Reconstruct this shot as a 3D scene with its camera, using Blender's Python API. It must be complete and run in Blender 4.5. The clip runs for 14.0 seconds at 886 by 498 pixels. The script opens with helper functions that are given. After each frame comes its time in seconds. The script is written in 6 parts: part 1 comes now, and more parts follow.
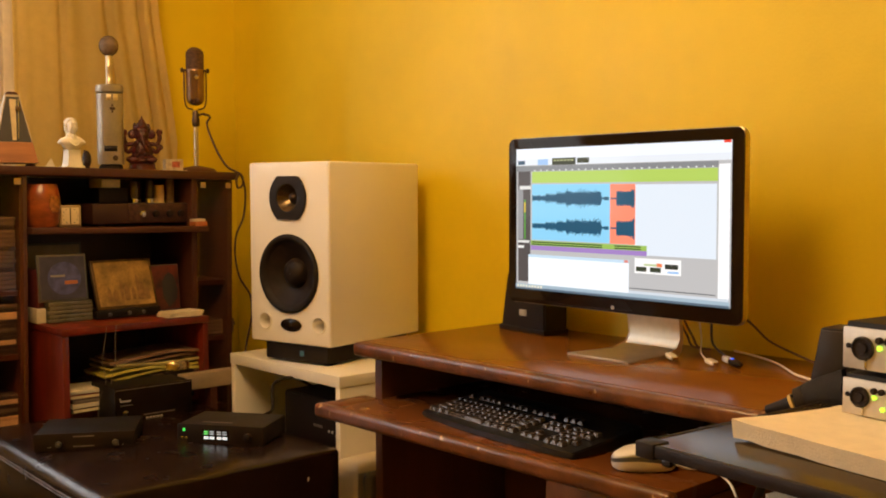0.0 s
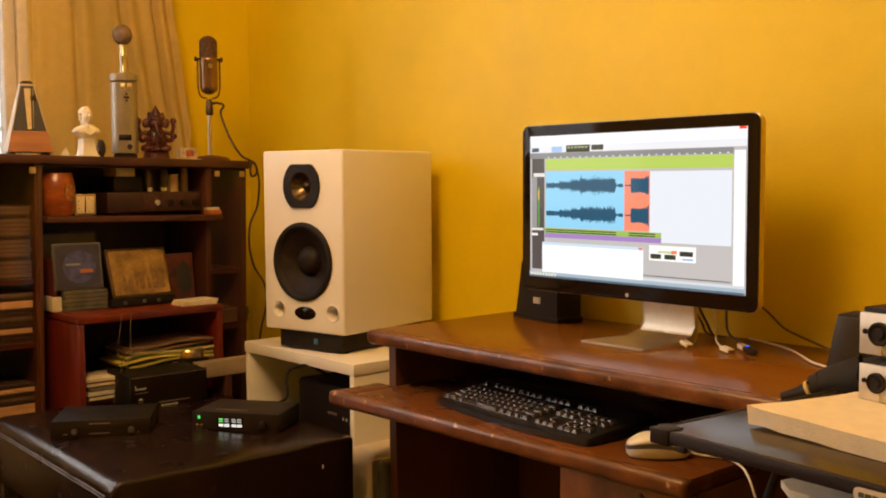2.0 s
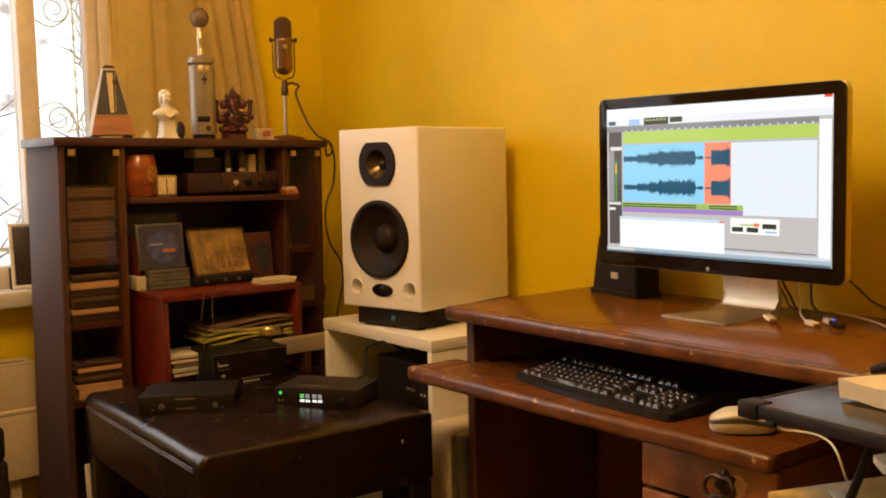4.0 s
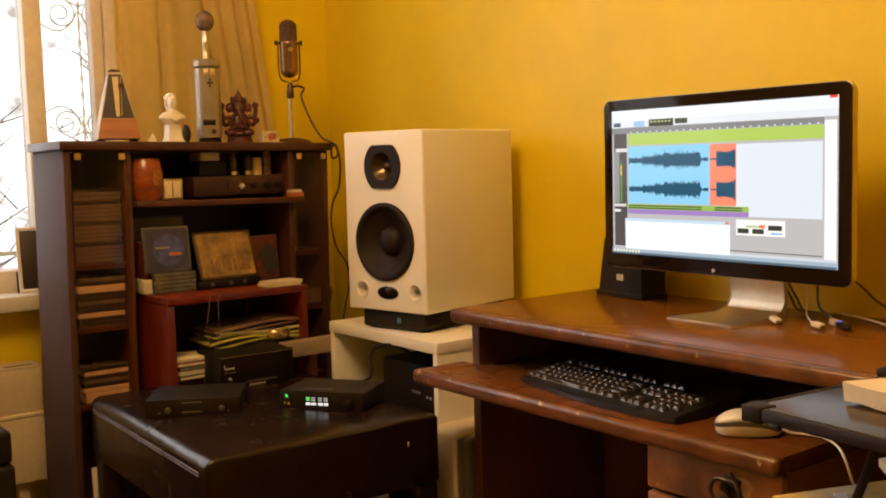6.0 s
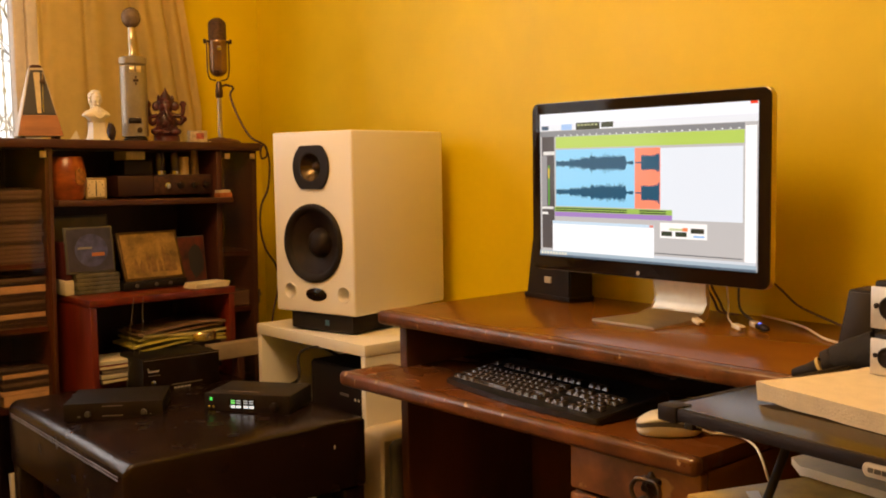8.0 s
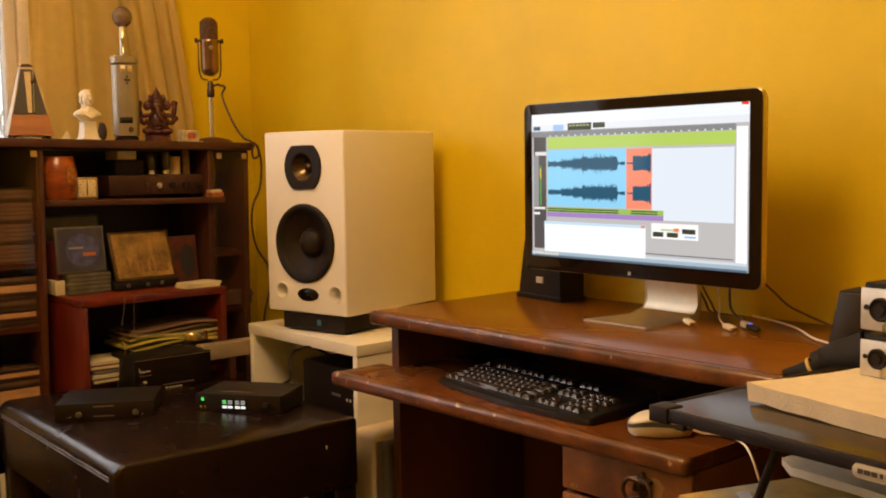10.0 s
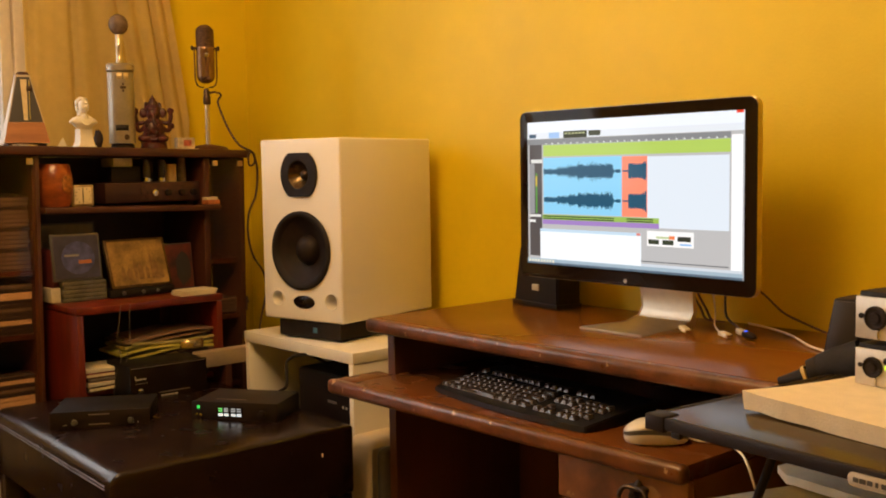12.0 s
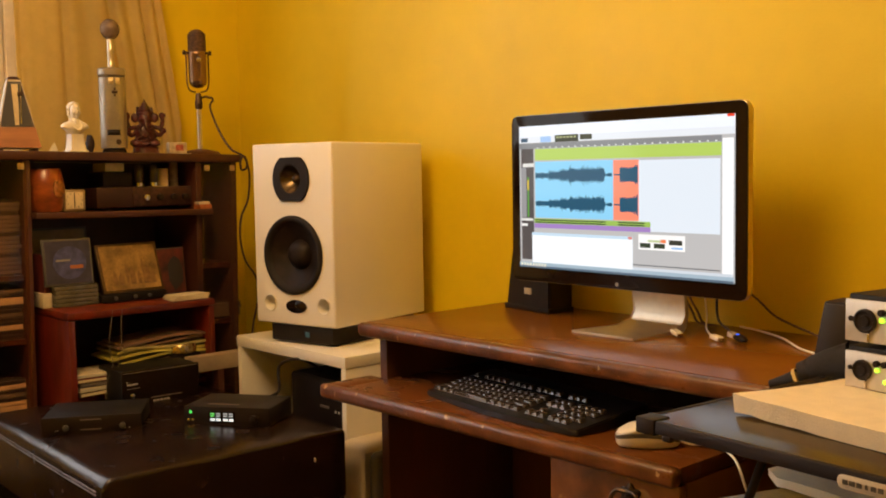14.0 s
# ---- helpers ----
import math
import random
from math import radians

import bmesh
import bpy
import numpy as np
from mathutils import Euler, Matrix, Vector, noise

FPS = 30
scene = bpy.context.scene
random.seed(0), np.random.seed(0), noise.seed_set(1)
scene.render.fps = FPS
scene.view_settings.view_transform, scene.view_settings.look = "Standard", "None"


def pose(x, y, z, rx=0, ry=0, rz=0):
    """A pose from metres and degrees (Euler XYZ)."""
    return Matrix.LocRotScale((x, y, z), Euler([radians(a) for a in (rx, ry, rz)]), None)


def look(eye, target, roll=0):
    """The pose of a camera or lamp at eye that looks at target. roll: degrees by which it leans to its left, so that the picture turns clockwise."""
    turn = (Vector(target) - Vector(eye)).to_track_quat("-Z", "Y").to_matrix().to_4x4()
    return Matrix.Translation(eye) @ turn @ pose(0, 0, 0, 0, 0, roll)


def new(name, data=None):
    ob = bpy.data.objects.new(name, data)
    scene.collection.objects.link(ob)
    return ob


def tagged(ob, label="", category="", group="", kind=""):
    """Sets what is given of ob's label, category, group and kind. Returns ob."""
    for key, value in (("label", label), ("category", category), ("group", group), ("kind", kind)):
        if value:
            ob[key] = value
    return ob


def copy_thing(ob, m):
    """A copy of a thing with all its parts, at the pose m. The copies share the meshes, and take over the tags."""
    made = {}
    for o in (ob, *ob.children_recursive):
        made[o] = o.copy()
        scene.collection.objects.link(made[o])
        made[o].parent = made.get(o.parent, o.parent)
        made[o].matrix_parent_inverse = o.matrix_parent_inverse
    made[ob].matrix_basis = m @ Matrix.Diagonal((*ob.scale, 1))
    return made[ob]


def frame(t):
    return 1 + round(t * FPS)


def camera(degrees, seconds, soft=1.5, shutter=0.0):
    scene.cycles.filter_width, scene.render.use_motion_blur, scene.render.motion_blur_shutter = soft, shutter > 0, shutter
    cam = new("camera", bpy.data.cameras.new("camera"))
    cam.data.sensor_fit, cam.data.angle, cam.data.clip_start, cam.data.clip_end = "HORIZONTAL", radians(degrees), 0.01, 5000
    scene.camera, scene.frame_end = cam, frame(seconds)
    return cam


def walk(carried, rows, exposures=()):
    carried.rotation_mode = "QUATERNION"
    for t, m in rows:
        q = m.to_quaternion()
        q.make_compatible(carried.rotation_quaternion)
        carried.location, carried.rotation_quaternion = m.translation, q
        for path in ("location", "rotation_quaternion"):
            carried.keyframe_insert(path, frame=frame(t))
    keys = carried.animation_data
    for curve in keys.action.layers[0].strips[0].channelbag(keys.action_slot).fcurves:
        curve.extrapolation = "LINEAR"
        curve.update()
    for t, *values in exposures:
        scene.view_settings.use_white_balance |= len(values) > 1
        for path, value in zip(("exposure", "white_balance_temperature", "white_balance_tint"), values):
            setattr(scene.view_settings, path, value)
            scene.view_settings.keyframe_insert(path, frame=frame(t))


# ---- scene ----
cam = camera(47.4, 14.0, soft=1.9)
PATH = [
    (0, (0.0024, -0.0948, 1.1200), (1.3583, 1.3708, 1.0047), -0.20),
    (0.5, (0.0040, -0.0929, 1.1166), (1.3552, 1.3768, 0.9978), -0.24),
    (1, (0.0033, -0.0933, 1.1137), (1.3523, 1.3779, 0.9884), -0.28),
    (1.5, (0.0030, -0.0924, 1.1155), (1.3443, 1.3852, 0.9826), -0.34),
    (2, (0.0041, -0.0930, 1.1147), (1.3390, 1.3901, 0.9795), -0.34),
    (2.5, (-0.0004, -0.0905, 1.1158), (1.3261, 1.3999, 0.9781), -0.45),
    (3, (-0.0084, -0.0856, 1.1130), (1.2795, 1.4368, 0.9588), -0.49),
    (3.5, (-0.0096, -0.0833, 1.1097), (1.2291, 1.4771, 0.9343), -1.05),
    (6, (-0.0004, -0.0867, 1.1137), (1.2125, 1.4939, 0.9395), -1.55),
    (6.5, (0.0038, -0.0880, 1.1114), (1.2253, 1.4868, 0.9433), -1.45),
    (7, (0.0101, -0.0915, 1.1107), (1.2544, 1.4650, 0.9410), -1.35),
    (7.5, (0.0192, -0.0936, 1.1065), (1.3043, 1.4294, 0.9359), -1.16),
    (8, (0.0219, -0.0956, 1.1071), (1.3307, 1.4071, 0.9380), -0.94),
    (10.5, (0.0214, -0.0968, 1.1114), (1.3435, 1.3942, 0.9410), -0.87),
    (11, (0.0212, -0.0976, 1.1129), (1.3454, 1.3921, 0.9481), -0.90),
    (11.5, (0.0198, -0.0975, 1.1135), (1.3453, 1.3915, 0.9521), -0.90),
    (12, (0.0195, -0.0976, 1.1140), (1.3473, 1.3895, 0.9543), -0.89),
    (12.5, (0.0195, -0.0982, 1.1135), (1.3491, 1.3875, 0.9563), -0.91),
    (13, (0.0224, -0.0981, 1.1112), (1.3541, 1.3860, 0.9557), -0.89),
    (13.5, (0.0211, -0.0997, 1.1132), (1.3558, 1.3817, 0.9579), -0.93),
    (14, (0.0219, -0.1008, 1.1136), (1.3595, 1.3783, 0.9620), -1.00),
]
walk(cam, [(t, look(eye, target, roll)) for t, eye, target, roll in PATH], [
    (0, 0.03, 6600, 12), (1.0, 0.0, 6550, 11), (2.5, 0.05, 7000, 16), (3.5, 0.04, 6750, 13), (6.0, 0.02, 6700, 13), (7.0, 0.02, 6650, 12), (8.0, 0.04, 7000, 16), (10.5, -0.01, 6600, 12), (14.0, 0.0, 6650, 12)])

# ---- world and light ----
world = bpy.data.worlds.new("sky")
scene.world = world
world.use_nodes = True
wn = world.node_tree
sky = wn.nodes.new("ShaderNodeTexSky")
sky.sky_type, sky.sun_disc = "NISHITA", False
sky.sun_elevation, sky.sun_rotation = radians(30), radians(20)
wn.nodes["Background"].inputs["Strength"].default_value = 0.15
wn.links.new(sky.outputs[0], wn.nodes["Background"].inputs["Color"])


def area(name, m, sx, sy, watts, color):
    d = bpy.data.lights.new(name, "AREA")
    d.shape, d.size, d.size_y, d.energy, d.color = "RECTANGLE", sx, sy, watts, color
    o = new(name, d)
    o.matrix_world = m
    return o


# the ceiling lamp behind the view, and the daylight in the window opening
lamp = bpy.data.lights.new("ceiling_lamp", "POINT")
lamp.energy, lamp.color, lamp.shadow_soft_size = 83, (1.0, 0.63, 0.275), 0.38
new("ceiling_lamp", lamp).location = (0.35, 1.35, 2.42)
area("window_daylight", look((0.05, 3.36, 1.7), (0.5, 0.0, 0.9)), 1.6, 1.5, 16.5, (0.97, 0.96, 0.95))

# added sun lamp that brightens the grille, grazing along the outside of the house
grille_sun = bpy.data.lights.new("grille_sun", "SUN")
grille_sun.energy, grille_sun.angle, grille_sun.color = 5.0, radians(2), (1.0, 0.95, 0.88)
new("grille_sun", grille_sun).matrix_world = look((-10, 3.6, 6), (0, 3.6, 1.4))


# ---- materials ----
def mat(name, color, rough=0.5, metal=0.0, var=0.0, scale=8.0, bump=0.0, bscale=60.0, dark=None, stretch=(1, 1, 1), coat=0.0, emit=0.0, rvar=0.0, fine=0.0, chips=None, chip_scale=30.0, chip_at=0.66, coat_rough=0.15):
    """A node material: colour broken up by coarse and fine noise, with relief from a third one."""
    m = bpy.data.materials.new(name)
    m.use_nodes = True
    nt = m.node_tree
    b = nt.nodes["Principled BSDF"]
    b.inputs["Base Color"].default_value = (*color, 1)
    b.inputs["Roughness"].default_value, b.inputs["Metallic"].default_value = rough, metal
    b.inputs["Coat Weight"].default_value, b.inputs["Coat Roughness"].default_value = coat, coat_rough
    if emit:
        b.inputs["Emission Color"].default_value, b.inputs["Emission Strength"].default_value = (*color, 1), emit
    if not (var or bump or rvar):
        return m
    tc, mp = nt.nodes.new("ShaderNodeTexCoord"), nt.nodes.new("ShaderNodeMapping")
    mp.inputs["Scale"].default_value = stretch
    nt.links.new(tc.outputs["Object"], mp.inputs["Vector"])

    def noise_node(sc, detail=5.0):
        n = nt.nodes.new("ShaderNodeTexNoise")
        n.inputs["Scale"].default_value, n.inputs["Detail"].default_value = sc, detail
        nt.links.new(mp.outputs[0], n.inputs["Vector"])
        return n

    if var:
        n1 = noise_node(scale)
        ramp = nt.nodes.new("ShaderNodeValToRGB")
        low = dark or tuple(c * (1 - var) for c in color)
        high = tuple(min(1, c * (1 + 0.6 * var)) for c in color)
        ramp.color_ramp.elements[0].position, ramp.color_ramp.elements[1].position = 0.34, 0.68
        ramp.color_ramp.elements[0].color, ramp.color_ramp.elements[1].color = (*low, 1), (*high, 1)
        nt.links.new(n1.outputs[0], ramp.inputs[0])
        out = ramp.outputs[0]
        n2, mix = noise_node(scale * 9), nt.nodes.new("ShaderNodeMix")
        mix.data_type, mix.blend_type = "RGBA", "MULTIPLY"
        mix.inputs[0].default_value = fine or 0.25
        nt.links.new(out, mix.inputs[6])
        nt.links.new(n2.outputs[0], mix.inputs[7])
        out = mix.outputs[2]
        if chips:
            n5, r5, m5 = noise_node(chip_scale, 4.0), nt.nodes.new("ShaderNodeValToRGB"), nt.nodes.new("ShaderNodeMix")
            r5.color_ramp.elements[0].position, r5.color_ramp.elements[1].position = chip_at, chip_at + 0.04
            m5.data_type = "RGBA"
            nt.links.new(n5.outputs[0], r5.inputs[0])
            nt.links.new(r5.outputs[0], m5.inputs[0])
            nt.links.new(out, m5.inputs[6])
            m5.inputs[7].default_value = (*chips, 1)
            out = m5.outputs[2]
        nt.links.new(out, b.inputs["Base Color"])
    if rvar:
        n4, mr = noise_node(scale * 2.3), nt.nodes.new("ShaderNodeMapRange")
        mr.inputs[3].default_value, mr.inputs[4].default_value = max(0.02, rough - rvar), min(1, rough + rvar)
        nt.links.new(n4.outputs[0], mr.inputs[0])
        nt.links.new(mr.outputs[0], b.inputs["Roughness"])
    if bump:
        n3, bp = noise_node(bscale, 3.0), nt.nodes.new("ShaderNodeBump")
        bp.inputs["Strength"].default_value, bp.inputs["Distance"].default_value = bump, 0.004
        nt.links.new(n3.outputs[0], bp.inputs["Height"])
        nt.links.new(bp.outputs[0], b.inputs["Normal"])
    return m


M_WALL = mat("yellow_wall_paint", (0.81, 0.600, 0.011), 0.5, var=0.08, scale=1.6, bump=0.12, bscale=140, rvar=0.12, fine=0.08)
M_CEIL = mat("white_ceiling_paint", (0.86, 0.80, 0.68), 0.8, var=0.05, scale=2, bump=0.1)
M_FLOOR = mat("brown_parquet", (0.16, 0.075, 0.035), 0.4, var=0.5, scale=3, stretch=(1, 8, 1), bump=0.1)
M_WFRAME = mat("cream_window_paint", (0.90, 0.80, 0.68), 0.45, var=0.12, scale=5, bump=0.15, bscale=40)
M_SILL = mat("white_sill_paint", (0.82, 0.78, 0.70), 0.4, var=0.08, scale=6, bump=0.05)
M_DESK = mat("varnished_brown_wood", (0.220, 0.080, 0.012), 0.22, var=0.16, scale=3.0, stretch=(1.6, 1, 1.5), bump=0.006, bscale=22, rvar=0.04, fine=0.14, chips=(0.30, 0.16, 0.075), chip_scale=34, chip_at=0.75)
# Desk wood pattern in a darker, slightly rougher tone
M_TRAY = mat("darker_shelf_wood", (0.150, 0.048, 0.011), 0.27, var=0.16, scale=3.0, stretch=(1.6, 1, 1.5), bump=0.006, bscale=22, rvar=0.04, fine=0.14, chips=(0.30, 0.16, 0.075), chip_scale=34, chip_at=0.75)
M_DESKEDGE = mat("worn_wood_edge", (0.17, 0.055, 0.014), 0.32, var=0.45, scale=22, stretch=(1, 1, 1), bump=0.22, bscale=60, coat=0.25, coat_rough=0.15, rvar=0.12, chips=(0.50, 0.32, 0.16), chip_scale=38, chip_at=0.665)
# Desk wood darkened for panels below the top, kneehole shade in the colour
M_DESKSHADE = mat("shaded_desk_wood", (0.13, 0.042, 0.014), 0.45, var=0.4, scale=3, stretch=(2, 2, 0.4), bump=0.1, bscale=30)
M_DRAWER = mat("worn_drawer_wood", (0.30, 0.11, 0.032), 0.4, var=0.6, scale=9, bump=0.2, bscale=26, coat=0.3, chips=(0.50, 0.27, 0.09), chip_scale=11, chip_at=0.60)
M_CAB = mat("dark_walnut_board", (0.068, 0.018, 0.008), 0.46, var=0.35, scale=5, stretch=(1, 1, 0.25), bump=0.05, bscale=90, rvar=0.08)
M_CABSIDE = mat("dark_board_edge", (0.070, 0.030, 0.019), 0.72, var=0.15, scale=5, stretch=(3, 3, 0.3), bump=0.05, bscale=90)
M_RED = mat("red_stained_wood", (0.16, 0.016, 0.006), 0.36, var=0.35, scale=6, stretch=(4, 4, 0.7), bump=0.08, bscale=40, coat=0.2)
M_WHITE = mat("white_melamine", (0.84, 0.80, 0.72), 0.42, var=0.04, scale=4, bump=0.04, bscale=300, fine=0.05)
M_SPK = mat("white_satin_lacquer", (0.86, 0.80, 0.70), 0.42, var=0.03, scale=1.5, bump=0.05, bscale=420, rvar=0.06, fine=0.03)
M_BLACK = mat("black_plastic", (0.014, 0.0065, 0.004), 0.55, var=0.3, scale=12, bump=0.08, bscale=300)
M_RUBBER = mat("black_rubber", (0.014, 0.008, 0.005), 0.65, var=0.3, scale=20, bump=0.1, bscale=200)
M_CONE = mat("coated_cone", (0.024, 0.014, 0.010), 0.5, var=0.35, scale=30, bump=0.1, bscale=120)
M_LEATHER = mat("black_leatherette", (0.018, 0.0085, 0.0065), 0.26, var=0.35, scale=7, bump=0.10, bscale=240, rvar=0.05)
M_DEV = mat("black_anodised_metal", (0.007, 0.0045, 0.0038), 0.6, 0.0, var=0.3, scale=9, bump=0.05, bscale=300)
for m_dull in (M_BLACK, M_DEV, M_RUBBER, M_CABSIDE):
    m_dull.node_tree.nodes["Principled BSDF"].inputs["Specular IOR Level"].default_value = 0.3
# Brushed aluminium, the yellow wall's reflection tinted into its base colour
M_ALU = mat("wall_tinted_aluminium", (0.70, 0.60, 0.45), 0.30, 0.9, var=0.06, scale=6, bump=0.03, bscale=300)
M_GLOSS = mat("black_glass", (0.012, 0.007, 0.005), 0.06)
for m_sheen, level in ((M_DESK, 0.14), (M_TRAY, 0.16), (M_CONE, 0.2), (M_LEATHER, 0.42), (M_GLOSS, 0.22)):
    m_sheen.node_tree.nodes["Principled BSDF"].inputs["Specular IOR Level"].default_value = level
M_DKMETAL = mat("dark_bronze_metal", (0.10, 0.065, 0.045), 0.38, 0.8, var=0.35, scale=30, bump=0.12, bscale=90)
M_CHROME = mat("chrome", (0.72, 0.68, 0.6), 0.16, 1.0)
M_BRASS = mat("brass", (0.65, 0.45, 0.18), 0.3, 1.0)


# ---- mesh helpers ----
def part(name, bm, material, parent=None, label="", smooth=40):
    """Links a bmesh as one mesh object under a thing or a part."""
    me = bpy.data.meshes.new(name)
    bmesh.ops.recalc_face_normals(bm, faces=bm.faces[:])
    bm.to_mesh(me)
    bm.free()
    me.materials.append(material)
    if smooth:
        me.shade_smooth()
        me.set_sharp_from_angle(angle=radians(smooth))
    ob = new(name, me)
    ob.parent = parent
    return tagged(ob, label=label) if label else ob


def thing(name, m, label, category, group=""):
    ob = new(name)
    ob.empty_display_size = 0.05
    ob.matrix_basis = m
    return tagged(ob, label, category, group)


def box(x0, x1, y0, y1, z0, z1, bevel=0.0, seg=2, bm=None):
    own = bmesh.new()
    bmesh.ops.create_cube(own, size=1)
    for v in own.verts:
        v.co = ((x0 + x1) / 2 + v.co.x * (x1 - x0), (y0 + y1) / 2 + v.co.y * (y1 - y0), (z0 + z1) / 2 + v.co.z * (z1 - z0))
    if bevel:
        bmesh.ops.bevel(own, geom=own.edges[:], offset=bevel, segments=seg, affect="EDGES", profile=0.5)
    return own if bm is None else merge(bm, own)


def merge(bm, other, m=None):
    me = bpy.data.meshes.new("tmp")
    if m is not None:
        bmesh.ops.transform(other, matrix=m, verts=other.verts[:])
    other.to_mesh(me)
    other.free()
    bm.from_mesh(me)
    bpy.data.meshes.remove(me)
    return bm


def moved(bm, m):
    bmesh.ops.transform(bm, matrix=m, verts=bm.verts[:])
    return bm


def lathe(profile, n=32, cap=True):
    """A turned body about z from (radius, height) pairs."""
    bm = bmesh.new()
    rings = []
    for r, z in profile:
        rings.append([bm.verts.new((r * math.cos(6.2831853 * k / n), r * math.sin(6.2831853 * k / n), z)) for k in range(n)])
    for a, b in zip(rings, rings[1:]):
        for k in range(n):
            bm.faces.new((a[k], a[(k + 1) % n], b[(k + 1) % n], b[k]))
    if cap:
        bm.faces.new(rings[0][::-1])
        bm.faces.new(rings[-1])
    return bm


def prism(outline, z0, z1, bevel=0.0, seg=2):
    """An upright body from a flat outline."""
    bm = bmesh.new()
    low = [bm.verts.new((x, y, z0)) for x, y in outline]
    high = [bm.verts.new((x, y, z1)) for x, y in outline]
    n = len(outline)
    bm.faces.new(low[::-1])
    bm.faces.new(high)
    for k in range(n):
        bm.faces.new((low[k], low[(k + 1) % n], high[(k + 1) % n], high[k]))
    if bevel:
        bmesh.ops.bevel(bm, geom=bm.edges[:], offset=bevel, segments=seg, affect="EDGES", profile=0.5)
    return bm


def smooth_line(points, steps=8):
    """A soft line through the points (Catmull-Rom)."""
    p = [Vector(q) for q in points]
    p = [2 * p[0] - p[1]] + p + [2 * p[-1] - p[-2]]
    out = []
    for a, b, c, d in zip(p, p[1:], p[2:], p[3:]):
        for k in range(steps):
            t = k / steps
            out.append(0.5 * ((2 * b) + (c - a) * t + (2 * a - 5 * b + 4 * c - d) * t * t + (3 * b - a - 3 * c + d) * t * t * t))
    out.append(p[-2])
    return out


def tube(points, radius, n=8, steps=8, ends=None):
    """A round cord along a soft line; ends gives another radius at its far end."""
    line = smooth_line(points, steps) if steps else [Vector(q) for q in points]
    bm, rings, side = bmesh.new(), [], None
    for k, q in enumerate(line):
        ahead = (line[min(k + 1, len(line) - 1)] - line[max(k - 1, 0)]).normalized()
        if side is None:
            side = ahead.cross(Vector((0.3, 0.2, 1))).normalized()
        side = (side - ahead * side.dot(ahead)).normalized()
        up = ahead.cross(side)
        r = radius if ends is None else radius + (ends - radius) * k / (len(line) - 1)
        rings.append([bm.verts.new(q + r * (math.cos(6.2831853 * j / n) * side + math.sin(6.2831853 * j / n) * up)) for j in range(n)])
    for a, b in zip(rings, rings[1:]):
        for j in range(n):
            bm.faces.new((a[j], a[(j + 1) % n], b[(j + 1) % n], b[j]))
    bm.faces.new(rings[0][::-1])
    bm.faces.new(rings[-1])
    return bm


def arc_outline(w, h, r, n=6):
    """A rounded rectangle about the origin."""
    out = []
    for cx, cy, a0 in ((w / 2 - r, h / 2 - r, 0), (r - w / 2, h / 2 - r, 90), (r - w / 2, r - h / 2, 180), (w / 2 - r, r - h / 2, 270)):
        for k in range(n + 1):
            a = radians(a0 + 90 * k / n)
            out.append((cx + r * math.cos(a), cy + r * math.sin(a)))
    return out


def blob(rx, ry, rz, center=(0, 0, 0), n=2, rough=0.0, seed=0):
    bm = bmesh.new()
    bmesh.ops.create_icosphere(bm, subdivisions=n, radius=1)
    for v in bm.verts:
        k = 1 + rough * noise.noise(v.co * 2.2 + Vector((seed, 0, 0)))
        v.co = Vector((v.co.x * rx * k + center[0], v.co.y * ry * k + center[1], v.co.z * rz * k + center[2]))
    return bm


# ---- the room ----
WX, WY = 2.03, 3.25
CEIL = 2.75


def structure(name, bm, material, label, category, parent=None):
    ob = part(name, bm, material, parent, smooth=30)
    return tagged(ob, label, category, kind="structure")


structure("floor", box(-2.2, WX + 0.15, -2.6, WY + 0.2, -0.1, 0.0), M_FLOOR, "dark brown wooden floor under the furniture", "floor")
structure("ceiling", box(-2.2, WX + 0.15, -2.6, WY + 0.2, CEIL, CEIL + 0.1), M_CEIL, "plain white painted ceiling", "ceiling")
structure("wall_east", box(WX, WX + 0.15, -2.6, WY + 0.2, 0, CEIL), M_WALL, "warm yellow painted plaster wall behind the desk", "wall")
structure("wall_west", box(-2.35, -2.2, -2.6, WY + 0.2, 0, CEIL), M_WALL, "yellow painted plaster wall", "wall")
structure("wall_south", box(-2.2, WX, -2.75, -2.6, 0, CEIL), M_WALL, "yellow painted plaster wall", "wall")
WIN_L, WIN_R, WIN_B, WIN_T = -0.75, 1.25, 0.72, 2.35
bm = box(-2.2, WIN_L, WY, WY + 0.2, 0, CEIL)
box(WIN_R, WX, WY, WY + 0.2, 0, CEIL, bm=bm)
box(WIN_L, WIN_R, WY, WY + 0.2, 0, WIN_B, bm=bm)
box(WIN_L, WIN_R, WY, WY + 0.2, WIN_T, CEIL, bm=bm)
structure("wall_north", bm, M_WALL, "yellow painted plaster wall with a wide window opening", "wall")

# window: cream painted timber frame, glass, grille outside
M_GLASS = bpy.data.materials.new("window_glass")
M_GLASS.use_nodes = True
gb = M_GLASS.node_tree.nodes["Principled BSDF"]
gb.inputs["Transmission Weight"].default_value, gb.inputs["Roughness"].default_value, gb.inputs["IOR"].default_value = 1.0, 0.0, 1.05
window = tagged(new("window_1"), "cream painted timber window with clear panes, closed", "window", kind="structure")
FY0, FY1 = WY + 0.02, WY + 0.085
part("jamb", box(1.186, WIN_R, FY0 - 0.012, FY1, WIN_B, WIN_T, 0.004), M_WFRAME, window)
part("casement_stile", box(1.146, 1.183, FY0, FY1 - 0.01, WIN_B + 0.05, WIN_T - 0.05, 0.005), M_WFRAME, window)
part("mullion", box(0.928, 0.986, FY0 - 0.01, FY1, WIN_B + 0.05, WIN_T - 0.05, 0.006), M_WFRAME, window)
